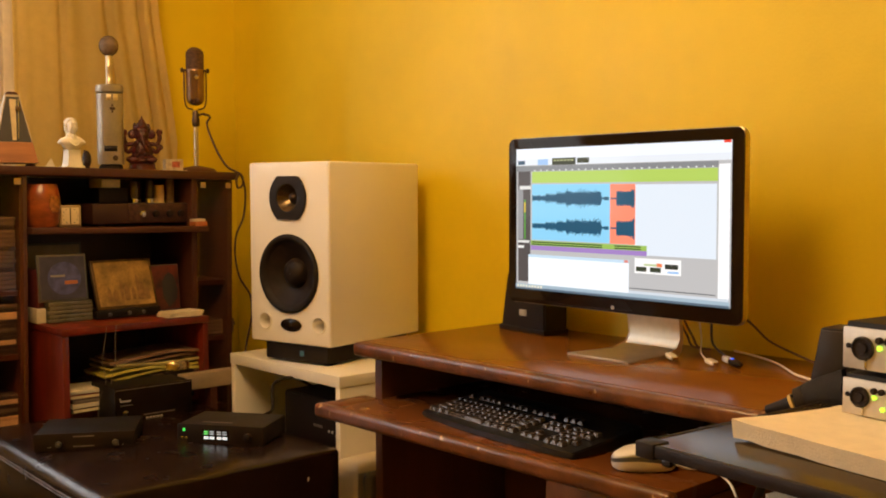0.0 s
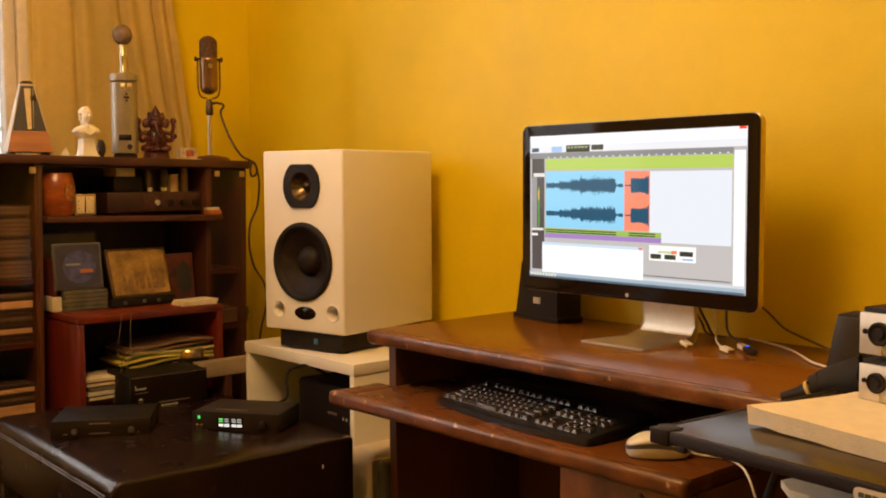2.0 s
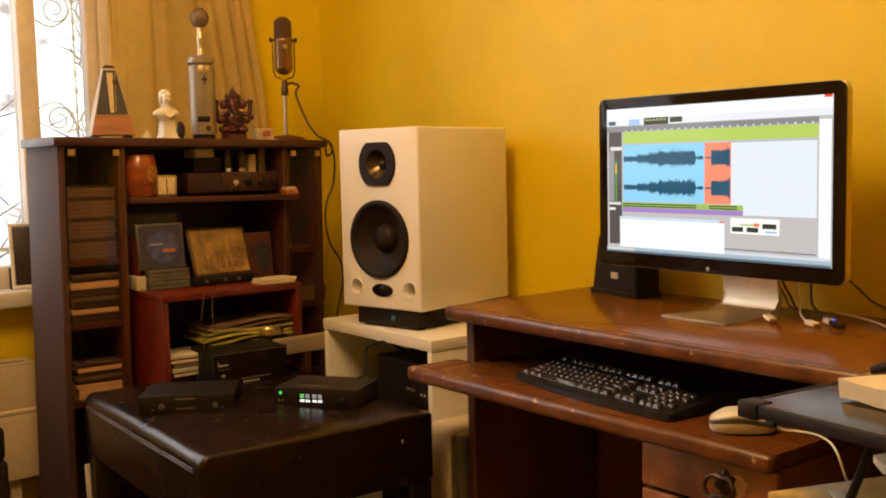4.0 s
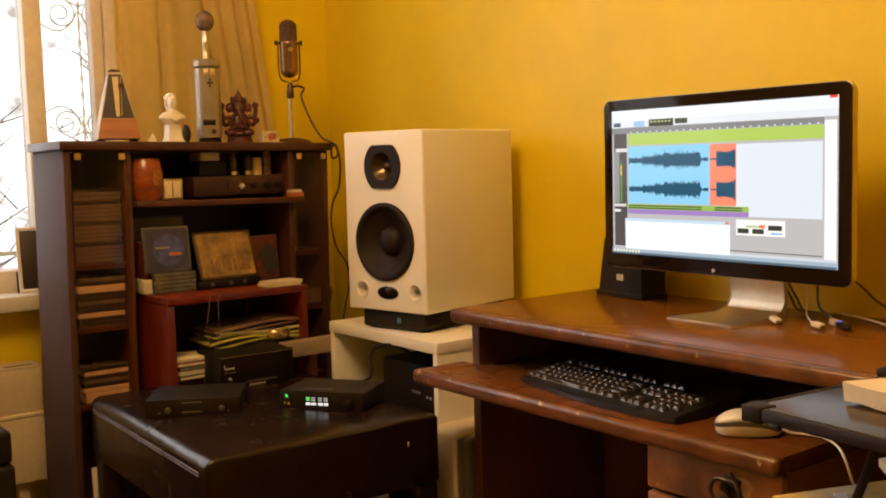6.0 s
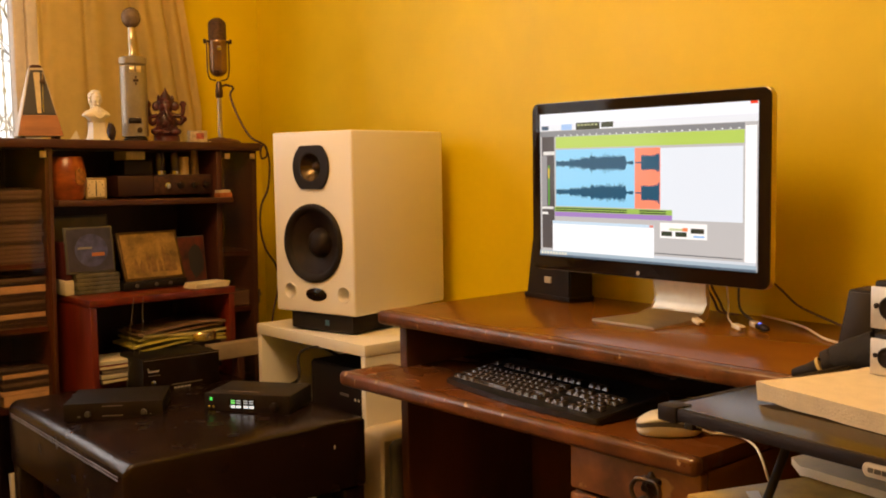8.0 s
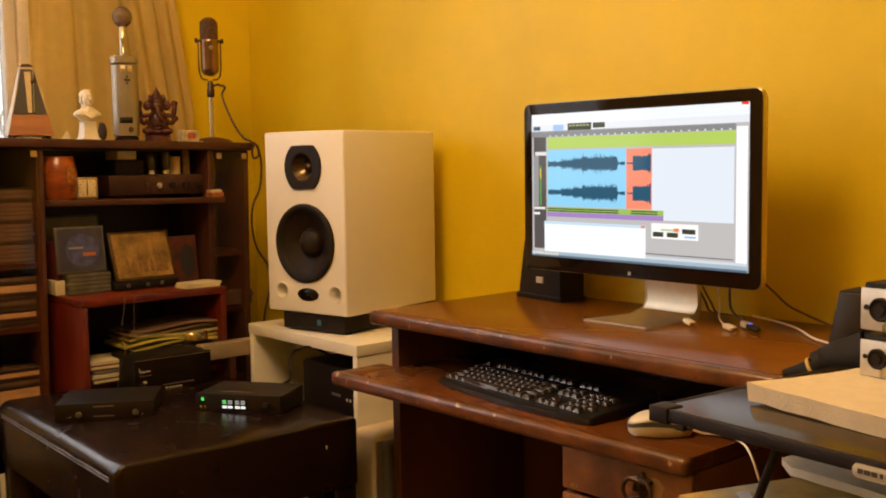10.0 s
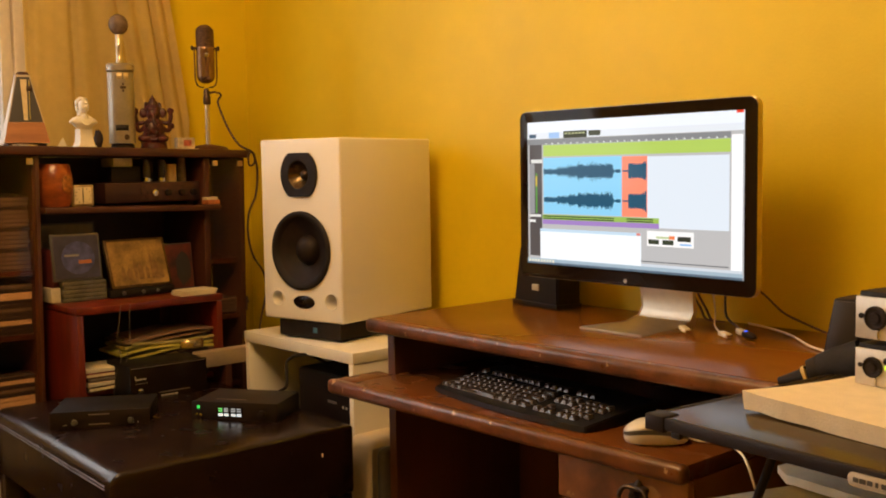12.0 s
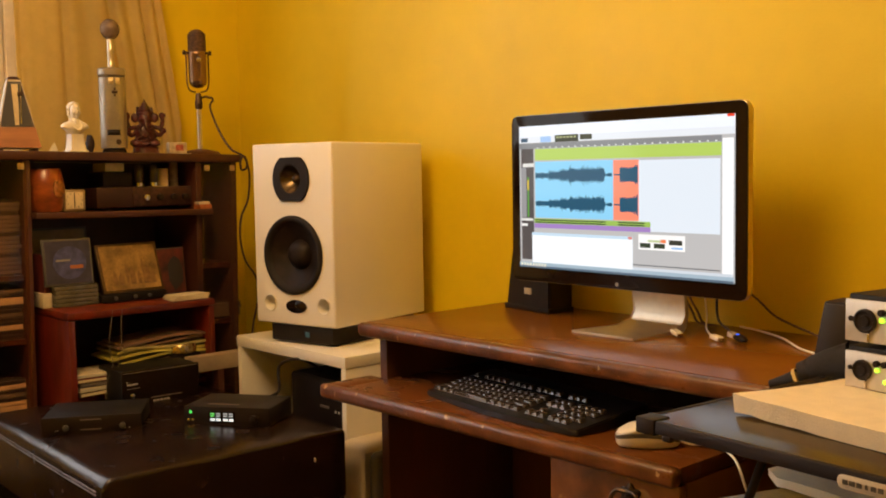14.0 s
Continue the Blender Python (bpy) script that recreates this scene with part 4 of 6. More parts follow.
def rack_unit():
    d = math.degrees(math.atan2(-0.124, 0.193))
    b = thing("audio_device", pose(0.888, 2.284, OT, 0, 0, d), "flat black half-rack audio device lying on the ottoman", "audio device")
    part("case", box(0.0, 0.228, 0.004, 0.17, 0.003, 0.043, 0.002), M_DEV, b)
    f = part("front_panel", box(-0.001, 0.229, 0.0, 0.005, 0.001, 0.044, 0.001), M_BLACK, b)
    for x0, x1, z in ((0.088, 0.136, 0.034), (0.088, 0.136, 0.0105)):
        part("print", box(x0, x1, -0.0006, 0.001, z, z + 0.0028), M_DIM, f)
    for x in (0.055, 0.185):
        part("knob", moved(lathe([(0.0075, 0), (0.007, 0.008), (0.005, 0.009)], 18), pose(x, 0, 0.018, 90)), M_GREY, f)
    for x in (0.03, 0.035, 0.19, 0.2):
        part("lamp", box(x, x + 0.002, -0.0008, 0.001, 0.011, 0.013), M_MARK, f)
    for x in (0.02, 0.2):
        for y in (0.02, 0.15):
            part("foot", box(x - 0.005, x + 0.005, y - 0.005, y + 0.005, -0.004, 0.0035), M_RUBBER, b)


M_DIM = mat("faint_print", (0.16, 0.13, 0.11), 0.5)
rack_unit()


def interface():
    b = thing("audio_interface", pose(1.183, 2.141, OT, 0, 0, -55), "black audio interface with a lit display on the ottoman", "audio device")
    W, D, H = 0.222, 0.150, 0.047
    part("case", box(0.0, W, 0.004, D, 0.002, H, 0.003), mat("black_case_metal", (0.016, 0.012, 0.010), 0.5, 0.0, var=0.2, scale=9), b)
    f = part("front_panel", box(-0.001, W + 0.001, 0.0, 0.005, 0.001, H + 0.001, 0.0015), M_BLACK, b)
    scr = part("display_window", box(0.066, 0.134, -0.0006, 0.001, 0.012, 0.036), M_GLOSS, f, "small lit display")
    for i in range(4):
        x = 0.070 + 0.0148 * i + (0.004 if i > 1 else 0)
        part("digit", box(x, x + 0.0115, -0.0014, 0, 0.0135, 0.0195), mat("display_white", (0.75, 0.9, 1.0), 0.4, emit=0.9), scr, "lit white figure bars")
        col = (0.15, 0.9, 0.2) if i == 0 else (0.35, 0.42, 0.48)
        for z in (0.024, 0.0295):
            part("digit", box(x, x + 0.0105, -0.0014, 0, z, z + 0.0035), mat("display_dim", col, 0.4, emit=0.55), scr)
    part("lamp", box(0.014, 0.0205, -0.0012, 0, 0.030, 0.0375), mat("green_sign", (0.04, 0.75, 0.12), 0.4, emit=0.8), f, "lit green sign")
    for x in (0.012, 0.023):
        part("jack", moved(lathe([(0.0035, 0), (0.0035, 0.0015), (0.001, 0.002)], 12), pose(x, 0, 0.014, 90)), M_CHROME, f)
    part("knob", moved(lathe([(0.010, 0), (0.0095, 0.011), (0.007, 0.0125)], 22), pose(0.185, 0, 0.022, 90)), M_BLACK, f)
    part("print", box(0.05, 0.13, 0.030, 0.036, H, H + 0.0006), M_DIM, b)
    for x in (0.02, 0.2):
        for y in (0.02, 0.13):
            part("foot", box(x - 0.005, x + 0.005, y - 0.005, y + 0.005, -0.004, 0.0025), M_RUBBER, b)
    inv = pose(1.183, 2.141, OT, 0, 0, -55).inverted()
    part("cable", tube([inv @ Vector(p) for p in ((1.43, 2.14, 0.535), (1.47, 2.16, 0.545), (1.50, 2.20, 0.60), (1.53, 2.15, 0.62), (1.58, 2.12, 0.59))], 0.004, 8), M_RUBBER, b)


interface()


def amplifier():
    a = thing("converter_box", pose(1.160, 2.43, OT - 0.002, 0, 0, -2), "black converter box with script lettering standing on the ottoman", "audio device")
    W, D, H = 0.216, 0.17, 0.094
    part("case", box(0, W, 0.005, D, 0.004, H, 0.003), M_DEV, a)
    f = part("front_panel", box(-0.002, W + 0.002, 0, 0.006, 0.003, H + 0.001, 0.001), M_GLOSS, a)
    part("trim", box(0.0, W, -0.0012, 0.001, H - 0.004, H - 0.0025), M_DIM, f)
    part("trim", box(0.075, 0.165, -0.0012, 0.001, 0.016, 0.0185), M_DIM, f)
    for i in range(5):
        part("mark", tube([(0.010 + 0.006 * i, -0.001, 0.062 + (0.008 if i == 0 else 0)), (0.012 + 0.006 * i, -0.001, 0.058), (0.0155 + 0.006 * i, -0.001, 0.0625)], 0.0011, 6, 4), M_MARK, f)
    part("mark", box(0.010, 0.045, -0.001, 0.001, 0.048, 0.0495), M_DIM, f)
    for i in range(5):
        part("mark", box(0.082 + 0.010 * i, 0.089 + 0.010 * i, -0.001, 0.001, 0.006, 0.010), M_MARK, f)
    part("button", moved(lathe([(0.008, 0), (0.0075, 0.003), (0.003, 0.005)], 18), pose(0.024, 0, 0.028, 90)), M_CHROME, f, "round chrome button")
    for x in (0.02, W - 0.02):
        part("foot", box(x - 0.006, x + 0.006, 0.02, 0.14, 0, 0.005), M_RUBBER, a)


amplifier()


# ---- things on top of the cabinet ----
CTOP = CT + 0.0005
M_WOODL = mat("orange_wood", (0.44, 0.165, 0.05), 0.4, var=0.25, scale=8, stretch=(1, 1, 6), coat=0.2)
M_WOODP = mat("pale_wood", (0.62, 0.50, 0.36), 0.45, var=0.15, scale=8, stretch=(6, 6, 1))


def metronome():
    m = thing("metronome", pose(1.040, 2.790, CTOP + lean_at(1.040), 0, 0, -12), "pyramid-shaped wooden metronome with a dark front and pale scale", "metronome")
    w0, w1, H = 0.060, 0.0175, 0.200

    def taper(hw, hd, z0, z1, k0, k1, bevel=0.002):
        bm = box(-hw, hw, -hd, hd, z0, z1)
        for v in bm.verts:
            k = k1 if v.co.z > (z0 + z1) / 2 else k0
            v.co.x *= k
            v.co.y *= k
        bmesh.ops.bevel(bm, geom=bm.edges[:], offset=bevel, segments=2, affect="EDGES")
        return bm

    part("body", taper(w0, 0.052, 0.008, H, 1.0, w1 / w0), M_WOODP, m)
    at = lambda z: 0.052 * (1 - (z - 0.008) / (H - 0.008) * (1 - w1 / w0))
    hx = lambda z: w0 * (1 - (z - 0.008) / (H - 0.008) * (1 - w1 / w0))

    def front(z0, z1, inset, out, name, material, label=""):
        bm = bmesh.new()
        pts = [(-hx(z0) + inset, -at(z0), z0), (hx(z0) - inset, -at(z0), z0), (hx(z1) - inset, -at(z1), z1), (-hx(z1) + inset, -at(z1), z1)]
        a = [bm.verts.new((x, y + 0.002, z)) for x, y, z in pts]
        b = [bm.verts.new((x, y - out, z)) for x, y, z in pts]
        bm.faces.new(a)
        bm.faces.new(b[::-1])
        for k in range(4):
            bm.faces.new((a[k], a[(k + 1) % 4], b[(k + 1) % 4], b[k]))
        return part(name, bm, material, m, label)

    front(0.010, 0.066, 0.001, 0.003, "front_board", M_WOODL, "orange wooden front board")
    front(0.067, 0.192, 0.003, 0.0012, "front_recess", mat("dark_recess", (0.03, 0.024, 0.022), 0.5), "dark recessed front")
    sc = bmesh.new()
    for z0, z1, hw in ((0.072, 0.185, 0.0085),):
        v = [sc.verts.new((x, -at(z) - o, z)) for o in (0.0014, 0.0034) for x, z in ((-hw * 0.6, z0), (hw * 0.6, z0), (hw, z1), (-hw, z1))]
        for q in ((3, 2, 1, 0), (4, 5, 6, 7), (0, 1, 5, 4), (1, 2, 6, 5), (2, 3, 7, 6), (3, 0, 4, 7)):
            sc.faces.new([v[k] for k in q])
    part("scale", sc, mat("cream_scale", (0.70, 0.55, 0.32), 0.5, var=0.15, scale=60), m, "cream printed scale")
    part("pendulum", tube([(0.010, -at(0.075) - 0.005, 0.075), (0.014, -at(0.185) - 0.006, 0.185)], 0.0012, 6, 0), M_CHROME, m)
    part("weight", box(0.006, 0.020, -at(0.16) - 0.008, -at(0.16) - 0.002, 0.152, 0.166, 0.001), M_DKMETAL, m)
    part("cap", taper(0.0185, 0.0165, 0.1985, 0.207, 1.0, 0.6), M_CAB, m)
    for x in (-0.045, 0.045):
        for y in (-0.038, 0.038):
            part("foot", moved(lathe([(0.006, 0), (0.008, 0.004), (0.006, 0.0085)], 12), pose(x, y, 0)), M_CAB, m)


metronome()


def bust():
    bm = prism([(-0.026, -0.022), (0.026, -0.022), (0.026, 0.022), (-0.026, 0.022)], 0, 0.006)
    col = lathe([(0.0, 0.006), (0.030, 0.006), (0.027, 0.012), (0.024, 0.03), (0.023, 0.046), (0.026, 0.050), (0.0, 0.052)], 4, cap=False)
    merge(bm, moved(col, pose(0, 0, 0, 0, 0, 45)))
    chest = blob(0.039, 0.020, 0.020, (0, 0, 0.067), 3)
    for v in chest.verts:
        if v.co.z < 0.062:
            v.co.x *= 0.72
        v.co.y += -0.004 * (v.co.z - 0.06) * 20
    merge(bm, chest)
    merge(bm, lathe([(0.013, 0.078), (0.0105, 0.088), (0.0105, 0.102)], 14))
    merge(bm, blob(0.0132, 0.0155, 0.0195, (0, -0.006, 0.112), 3))
    merge(bm, blob(0.0150, 0.0150, 0.0150, (0, 0.0095, 0.1215), 3, 0.22, 4))
    merge(bm, blob(0.0125, 0.010, 0.0075, (0, -0.004, 0.1285), 3, 0.25, 6))
    for sx in (-1, 1):
        for k in range(3):
            merge(bm, blob(0.0038, 0.0075, 0.0040, (sx * 0.0140, 0.0055, 0.1030 + 0.0070 * k), 2, 0.2, k))
    merge(bm, blob(0.008, 0.008, 0.012, (0, 0.020, 0.100), 2))
    merge(bm, blob(0.0026, 0.0045, 0.005, (0, -0.0215, 0.1105), 2))
    merge(bm, blob(0.0095, 0.003, 0.0018, (0, -0.0190, 0.1195), 2))
    for sx in (-1, 1):
        merge(bm, blob(0.0024, 0.0018, 0.0014, (sx * 0.0052, -0.0196, 0.1150), 2))
        merge(bm, blob(0.0040, 0.0030, 0.0036, (sx * 0.0070, -0.0172, 0.1075), 2))
    merge(bm, blob(0.0045, 0.003, 0.0016, (0, -0.0200, 0.1035), 2))
    merge(bm, blob(0.0045, 0.0045, 0.0035, (0, -0.0165, 0.0975), 2))
    merge(bm, blob(0.008, 0.005, 0.010, (0, -0.014, 0.080), 3, 0.35, 2))
    for sx in (-1, 1):
        merge(bm, tube([(sx * 0.010, 0.004, 0.090), (sx * 0.017, -0.010, 0.080), (sx * 0.010, -0.020, 0.066), (0, -0.021, 0.060)], 0.0030, 8, 5))
    o = part("statue_bust", bm, mat("white_plaster", (0.84, 0.76, 0.62), 0.6, var=0.08, scale=30, bump=0.2, bscale=120, fine=0.1), smooth=60)
    o.matrix_basis = pose(1.212, 2.800, CTOP + lean_at(1.212), 0, 0, 2) @ Matrix.Diagonal((1.08, 1.08, 1.08, 1))
    tagged(o, "small white plaster bust on a square pedestal", "statue")
    f = part("figurine", blob(0.012, 0.010, 0.028, (0, 0, 0.028), 3, 0.35, 7), mat("dark_carving", (0.05, 0.025, 0.018), 0.5, var=0.3, scale=40), smooth=60)
    f.matrix_basis = pose(1.268, 2.83, CTOP + lean_at(1.268))
    tagged(f, "small dark carved figurine behind the white bust", "figurine")
    p = thing("paper_fold", pose(1.135, 2.775, CTOP + lean_at(1.135), 0, 0, -20), "small folded white paper card standing up", "card")
    part("card", prism([(-0.014, -0.006), (0.020, 0.002), (-0.010, 0.012)], 0, 0.002), M_WPLAST, p)
    bm = bmesh.new()
    v = [bm.verts.new(q) for q in ((-0.012, -0.003, 0.002), (0.016, 0.003, 0.002), (0.006, 0.001, 0.028), (-0.012, 0.000, 0.002), (0.016, 0.006, 0.002), (0.006, 0.004, 0.028))]
    for q in ((0, 1, 2), (5, 4, 3), (0, 3, 4, 1), (1, 4, 5, 2), (2, 5, 3, 0)):
        bm.faces.new([v[k] for k in q])
    part("flap", bm, M_WPLAST, p)


bust()


def bottle_microphone():
    m = thing("bottle_microphone", pose(1.337, 2.815, CTOP + lean_at(1.337), 0, 0, -14) @ Matrix.Diagonal((0.95, 0.95, 1.035, 1)), "grey cylindrical vintage condenser microphone standing upright", "microphone")
    grey = mat("grey_hammered_paint", (0.40, 0.34, 0.27), 0.30, 0.5, var=0.12, scale=14, bump=0.12, bscale=200)
    part("foot", lathe([(0.036, 0.0), (0.036, 0.010), (0.031, 0.014)], 32), M_BLACK, m)
    part("body", lathe([(0.031, 0.014), (0.040, 0.016), (0.0405, 0.020), (0.0405, 0.218)], 40), grey, m)
    part("collar", lathe([(0.0405, 0.222), (0.0425, 0.224), (0.0425, 0.240), (0.039, 0.244), (0.012, 0.246)], 40), grey, m)
    part("stem", lathe([(0.011, 0.246), (0.011, 0.258), (0.0102, 0.260), (0.0102, 0.290), (0.0112, 0.292), (0.0112, 0.300), (0.0102, 0.302), (0.0102, 0.328)], 20), M_ALU, m, "satin metal stem")
    head = blob(0.0285, 0.022, 0.0275, (0, 0, 0.356), 3)
    part("capsule", head, mat("dark_mesh", (0.26, 0.18, 0.13), 0.55, 0.5, var=0.3, scale=60, bump=0.6, bscale=420), m, "dark round mesh capsule head")
    part("capsule_ring", moved(lathe([(0.0275, -0.004), (0.0295, -0.003), (0.0295, 0.003), (0.0275, 0.004)], 32), pose(0, 0, 0.356, 0, 90, 90)), M_DKMETAL, m)

    def curved(name, a0, a1, z0, z1, material, r=0.0410, label=""):
        bm, n = bmesh.new(), 8
        ring = [[bm.verts.new((rr * math.sin(radians(a0 + (a1 - a0) * k / n)), -rr * math.cos(radians(a0 + (a1 - a0) * k / n)), z)) for z in (z0, z1)] for rr in (r,) for k in range(n + 1)]
        for a, b in zip(ring, ring[1:]):
            bm.faces.new((a[0], b[0], b[1], a[1]))
        o = part(name, bm, material, m, label)
        md = o.modifiers.new("thickness", "SOLIDIFY")
        md.thickness = 0.0008

    brassy = mat("cream_enamel", (0.70, 0.55, 0.30), 0.35, 0.3)
    curved("plate", -26, -4, 0.198, 0.216, brassy, label="cream enamel plate")
    curved("plate", 4, 26, 0.198, 0.216, brassy, label="cream enamel plate")
    curved("badge", -38, 18, 0.052, 0.068, M_BLACK, label="black name badge")
    for dx, dz in ((0, 0), (8, 0), (-8, 0), (0, 0.009), (0, -0.009)):
        curved("mark", dx - 4, dx + 4, 0.171 + dz, 0.178 + dz, M_DKMETAL)
    part("socket", moved(lathe([(0.008, 0), (0.008, 0.004), (0.003, 0.005)], 16), pose(0.006, -0.040, 0.033, 90)), M_DKMETAL, m)


bottle_microphone()


def statuette():
    bm = lathe([(0.0, 0), (0.039, 0), (0.040, 0.006), (0.037, 0.014), (0.039, 0.020), (0.0, 0.024)], 20, cap=False)
    merge(bm, blob(0.041, 0.030, 0.018, (0, 0, 0.034), 3, 0.4, 1))
    merge(bm, blob(0.032, 0.026, 0.036, (0, 0, 0.062), 3, 0.2, 2))
    merge(bm, blob(0.021, 0.021, 0.022, (0, -0.003, 0.106), 3, 0.15, 3))
    merge(bm, lathe([(0.022, 0.118), (0.023, 0.123), (0.019, 0.128), (0.020, 0.132), (0.015, 0.138), (0.015, 0.142), (0.009, 0.148), (0.009, 0.151), (0.004, 0.157), (0.0005, 0.166)], 14))
    merge(bm, tube([(0, -0.022, 0.104), (0.003, -0.032, 0.085), (0.012, -0.034, 0.066), (0.022, -0.032, 0.062)], 0.007, 8, 6, 0.003))
    for s in (-1, 1):
        merge(bm, blob(0.013, 0.004, 0.015, (s * 0.028, 0, 0.110), 2))
        merge(bm, tube([(s * 0.025, 0, 0.082), (s * 0.045, -0.002, 0.080), (s * 0.052, -0.004, 0.100), (s * 0.050, -0.004, 0.112)], 0.0065, 8, 5))
        merge(bm, blob(0.010, 0.007, 0.010, (s * 0.051, -0.004, 0.116), 2, 0.4, s))
        merge(bm, tube([(s * 0.024, 0, 0.070), (s * 0.040, -0.010, 0.056), (s * 0.050, -0.016, 0.066)], 0.0065, 8, 5))
        merge(bm, blob(0.010, 0.008, 0.009, (s * 0.052, -0.016, 0.070), 2, 0.4, s + 5))
        merge(bm, blob(0.020, 0.016, 0.012, (s * 0.025, -0.016, 0.032), 2, 0.3, s + 9))
        merge(bm, blob(0.006, 0.010, 0.016, (s * 0.020, 0.004, 0.128), 2, 0.4, s + 3))
        for k in range(3):
            merge(bm, blob(0.0055, 0.006, 0.0055, (s * (0.010 + 0.009 * k), -0.026 + 0.003 * k, 0.050 - 0.004 * k), 2, 0.3, k))
            merge(bm, blob(0.0045, 0.005, 0.0060, (s * (0.008 + 0.005 * k), -0.020, 0.090 - 0.008 * k), 2, 0.3, k + 4))
    o = part("statuette", bm, mat("dark_red_resin", (0.085, 0.010, 0.010), 0.42, var=0.6, scale=60, bump=0.8, bscale=170, coat=0.2), smooth=50)
    o.matrix_basis = pose(1.430, 2.800, CTOP + lean_at(1.430), 0, 0, -26)
    tagged(o, "dark red carved seated deity statuette", "statue")
    c = thing("small_box", pose(1.532, 2.795, CTOP + lean_at(1.532), 0, 0, -10), "small pale printed box lying on the cabinet", "box")
    part("box", box(-0.030, 0.026, -0.016, 0.016, 0.003, 0.038, 0.003), mat("pale_card", (0.58, 0.46, 0.30), 0.5, var=0.35, scale=60), c)
    part("print", box(-0.010, 0.014, -0.0172, -0.015, 0.012, 0.030), mat("red_print", (0.45, 0.10, 0.06), 0.5, var=0.5, scale=80), c, "faded red print")
    part("tray", lathe([(0.040, 0), (0.042, 0.002), (0.040, 0.004)], 28), M_WOODP, c)


statuette()


def ribbon_microphone():
    m = thing("ribbon_microphone", pose(1.628, 2.825, CTOP + lean_at(1.628), 0, 0, -20), "vintage bronze ribbon microphone on a round desk stand", "microphone")
    part("base", lathe([(0.0, 0), (0.062, 0), (0.063, 0.004), (0.056, 0.011), (0.030, 0.017), (0.012, 0.020)], 40, cap=False), M_CAB, m, "dark round base")
    part("pole", lathe([(0.0075, 0.018), (0.0075, 0.150)], 16), M_ALU, m, "grey metal pole")
    part("joint", lathe([(0.009, 0.146), (0.012, 0.150), (0.012, 0.170), (0.010, 0.176), (0.010, 0.188), (0.006, 0.198)], 20), M_DKMETAL, m)
    part("lever", tube([(0.008, -0.004, 0.182), (0.022, -0.008, 0.186), (0.034, -0.010, 0.182)], 0.004, 8), M_DKMETAL, m)
    z0, z1 = 0.212, 0.398
    prof = [(0.0, z0)] + [(0.028 * math.sin(radians(a)), z0 + 0.024 * (1 - math.cos(radians(a)))) for a in range(15, 91, 15)]
    prof += [(0.0285, z0 + 0.10), (0.0292, z0 + 0.102), (0.0292, z0 + 0.112), (0.0285, z0 + 0.114)]
    low = list(prof)
    part("lower_shell", lathe(low, 36, cap=False), mat("bronze_enamel", (0.30, 0.175, 0.10), 0.26, 0.8, var=0.2, scale=20), m, "polished bronze lower shell", 50)
    up = [(0.0282, z0 + 0.114), (0.0278, z1 - 0.024)] + [(0.0278 * math.cos(radians(a)), z1 - 0.024 + 0.024 * math.sin(radians(a))) for a in range(15, 91, 15)]
    g = part("grille", lathe(up, 36, cap=False), mat("perforated_bronze", (0.19, 0.105, 0.06), 0.5, 0.6, var=0.4, scale=120, bump=0.8, bscale=600), m, "perforated bronze grille", 50)
    for k in range(9):
        part("rib", moved(lathe([(0.0282, -0.0006), (0.0289, 0), (0.0282, 0.0006)], 28, cap=False), pose(0, 0, z0 + 0.122 + 0.006 * k)), M_DKMETAL, g)
    part("badge", moved(lathe([(0.007, 0), (0.007, 0.002), (0.001, 0.003)], 14), pose(0, -0.0285, z0 + 0.088, 90)), M_CHROME, m)
    for s in (-1, 1):
        part("yoke_arm", tube([(s * 0.008, 0, 0.200), (s * 0.026, 0, 0.206), (s * 0.0335, 0, 0.228), (s * 0.0345, 0, 0.27), (s * 0.0345, 0, z0 + 0.115)], 0.0025, 8), M_DKMETAL, m)
        part("thumb_screw", moved(lathe([(0.004, 0.029), (0.004, 0.036), (0.0075, 0.037), (0.0075, 0.044), (0.004, 0.045)], 14), pose(0, 0, z0 + 0.112, 0, 90 * s, 0)), M_DKMETAL, m)
    inv = pose(1.628, 2.825, CTOP + lean_at(1.628), 0, 0, -20).inverted()
    pts = [(1.660, 2.806, 1.366), (1.662, 2.795, 1.356), (1.645, 2.785, 1.335), (1.648, 2.765, 1.29), (1.658, 2.735, 1.235), (1.668, 2.700, 1.196), (1.680, 2.672, 1.182), (1.696, 2.664, 1.168), (1.698, 2.664, 1.140), (1.680, 2.664, 1.132), (1.677, 2.664, 1.160), (1.690, 2.662, 1.172), (1.706, 2.662, 1.12), (1.698, 2.662, 1.04), (1.672, 2.662, 0.985), (1.666, 2.662, 0.92), (1.682, 2.663, 0.85), (1.720, 2.664, 0.79), (1.724, 2.664, 0.72), (1.70, 2.664, 0.62), (1.69, 2.666, 0.45)]
    part("cable", tube([inv @ Vector(p) for p in pts], 0.0034, 8), mat("brown_cable", (0.040, 0.014, 0.007), 0.6), m, "brown cable hanging down beside the cabinet")


ribbon_microphone()

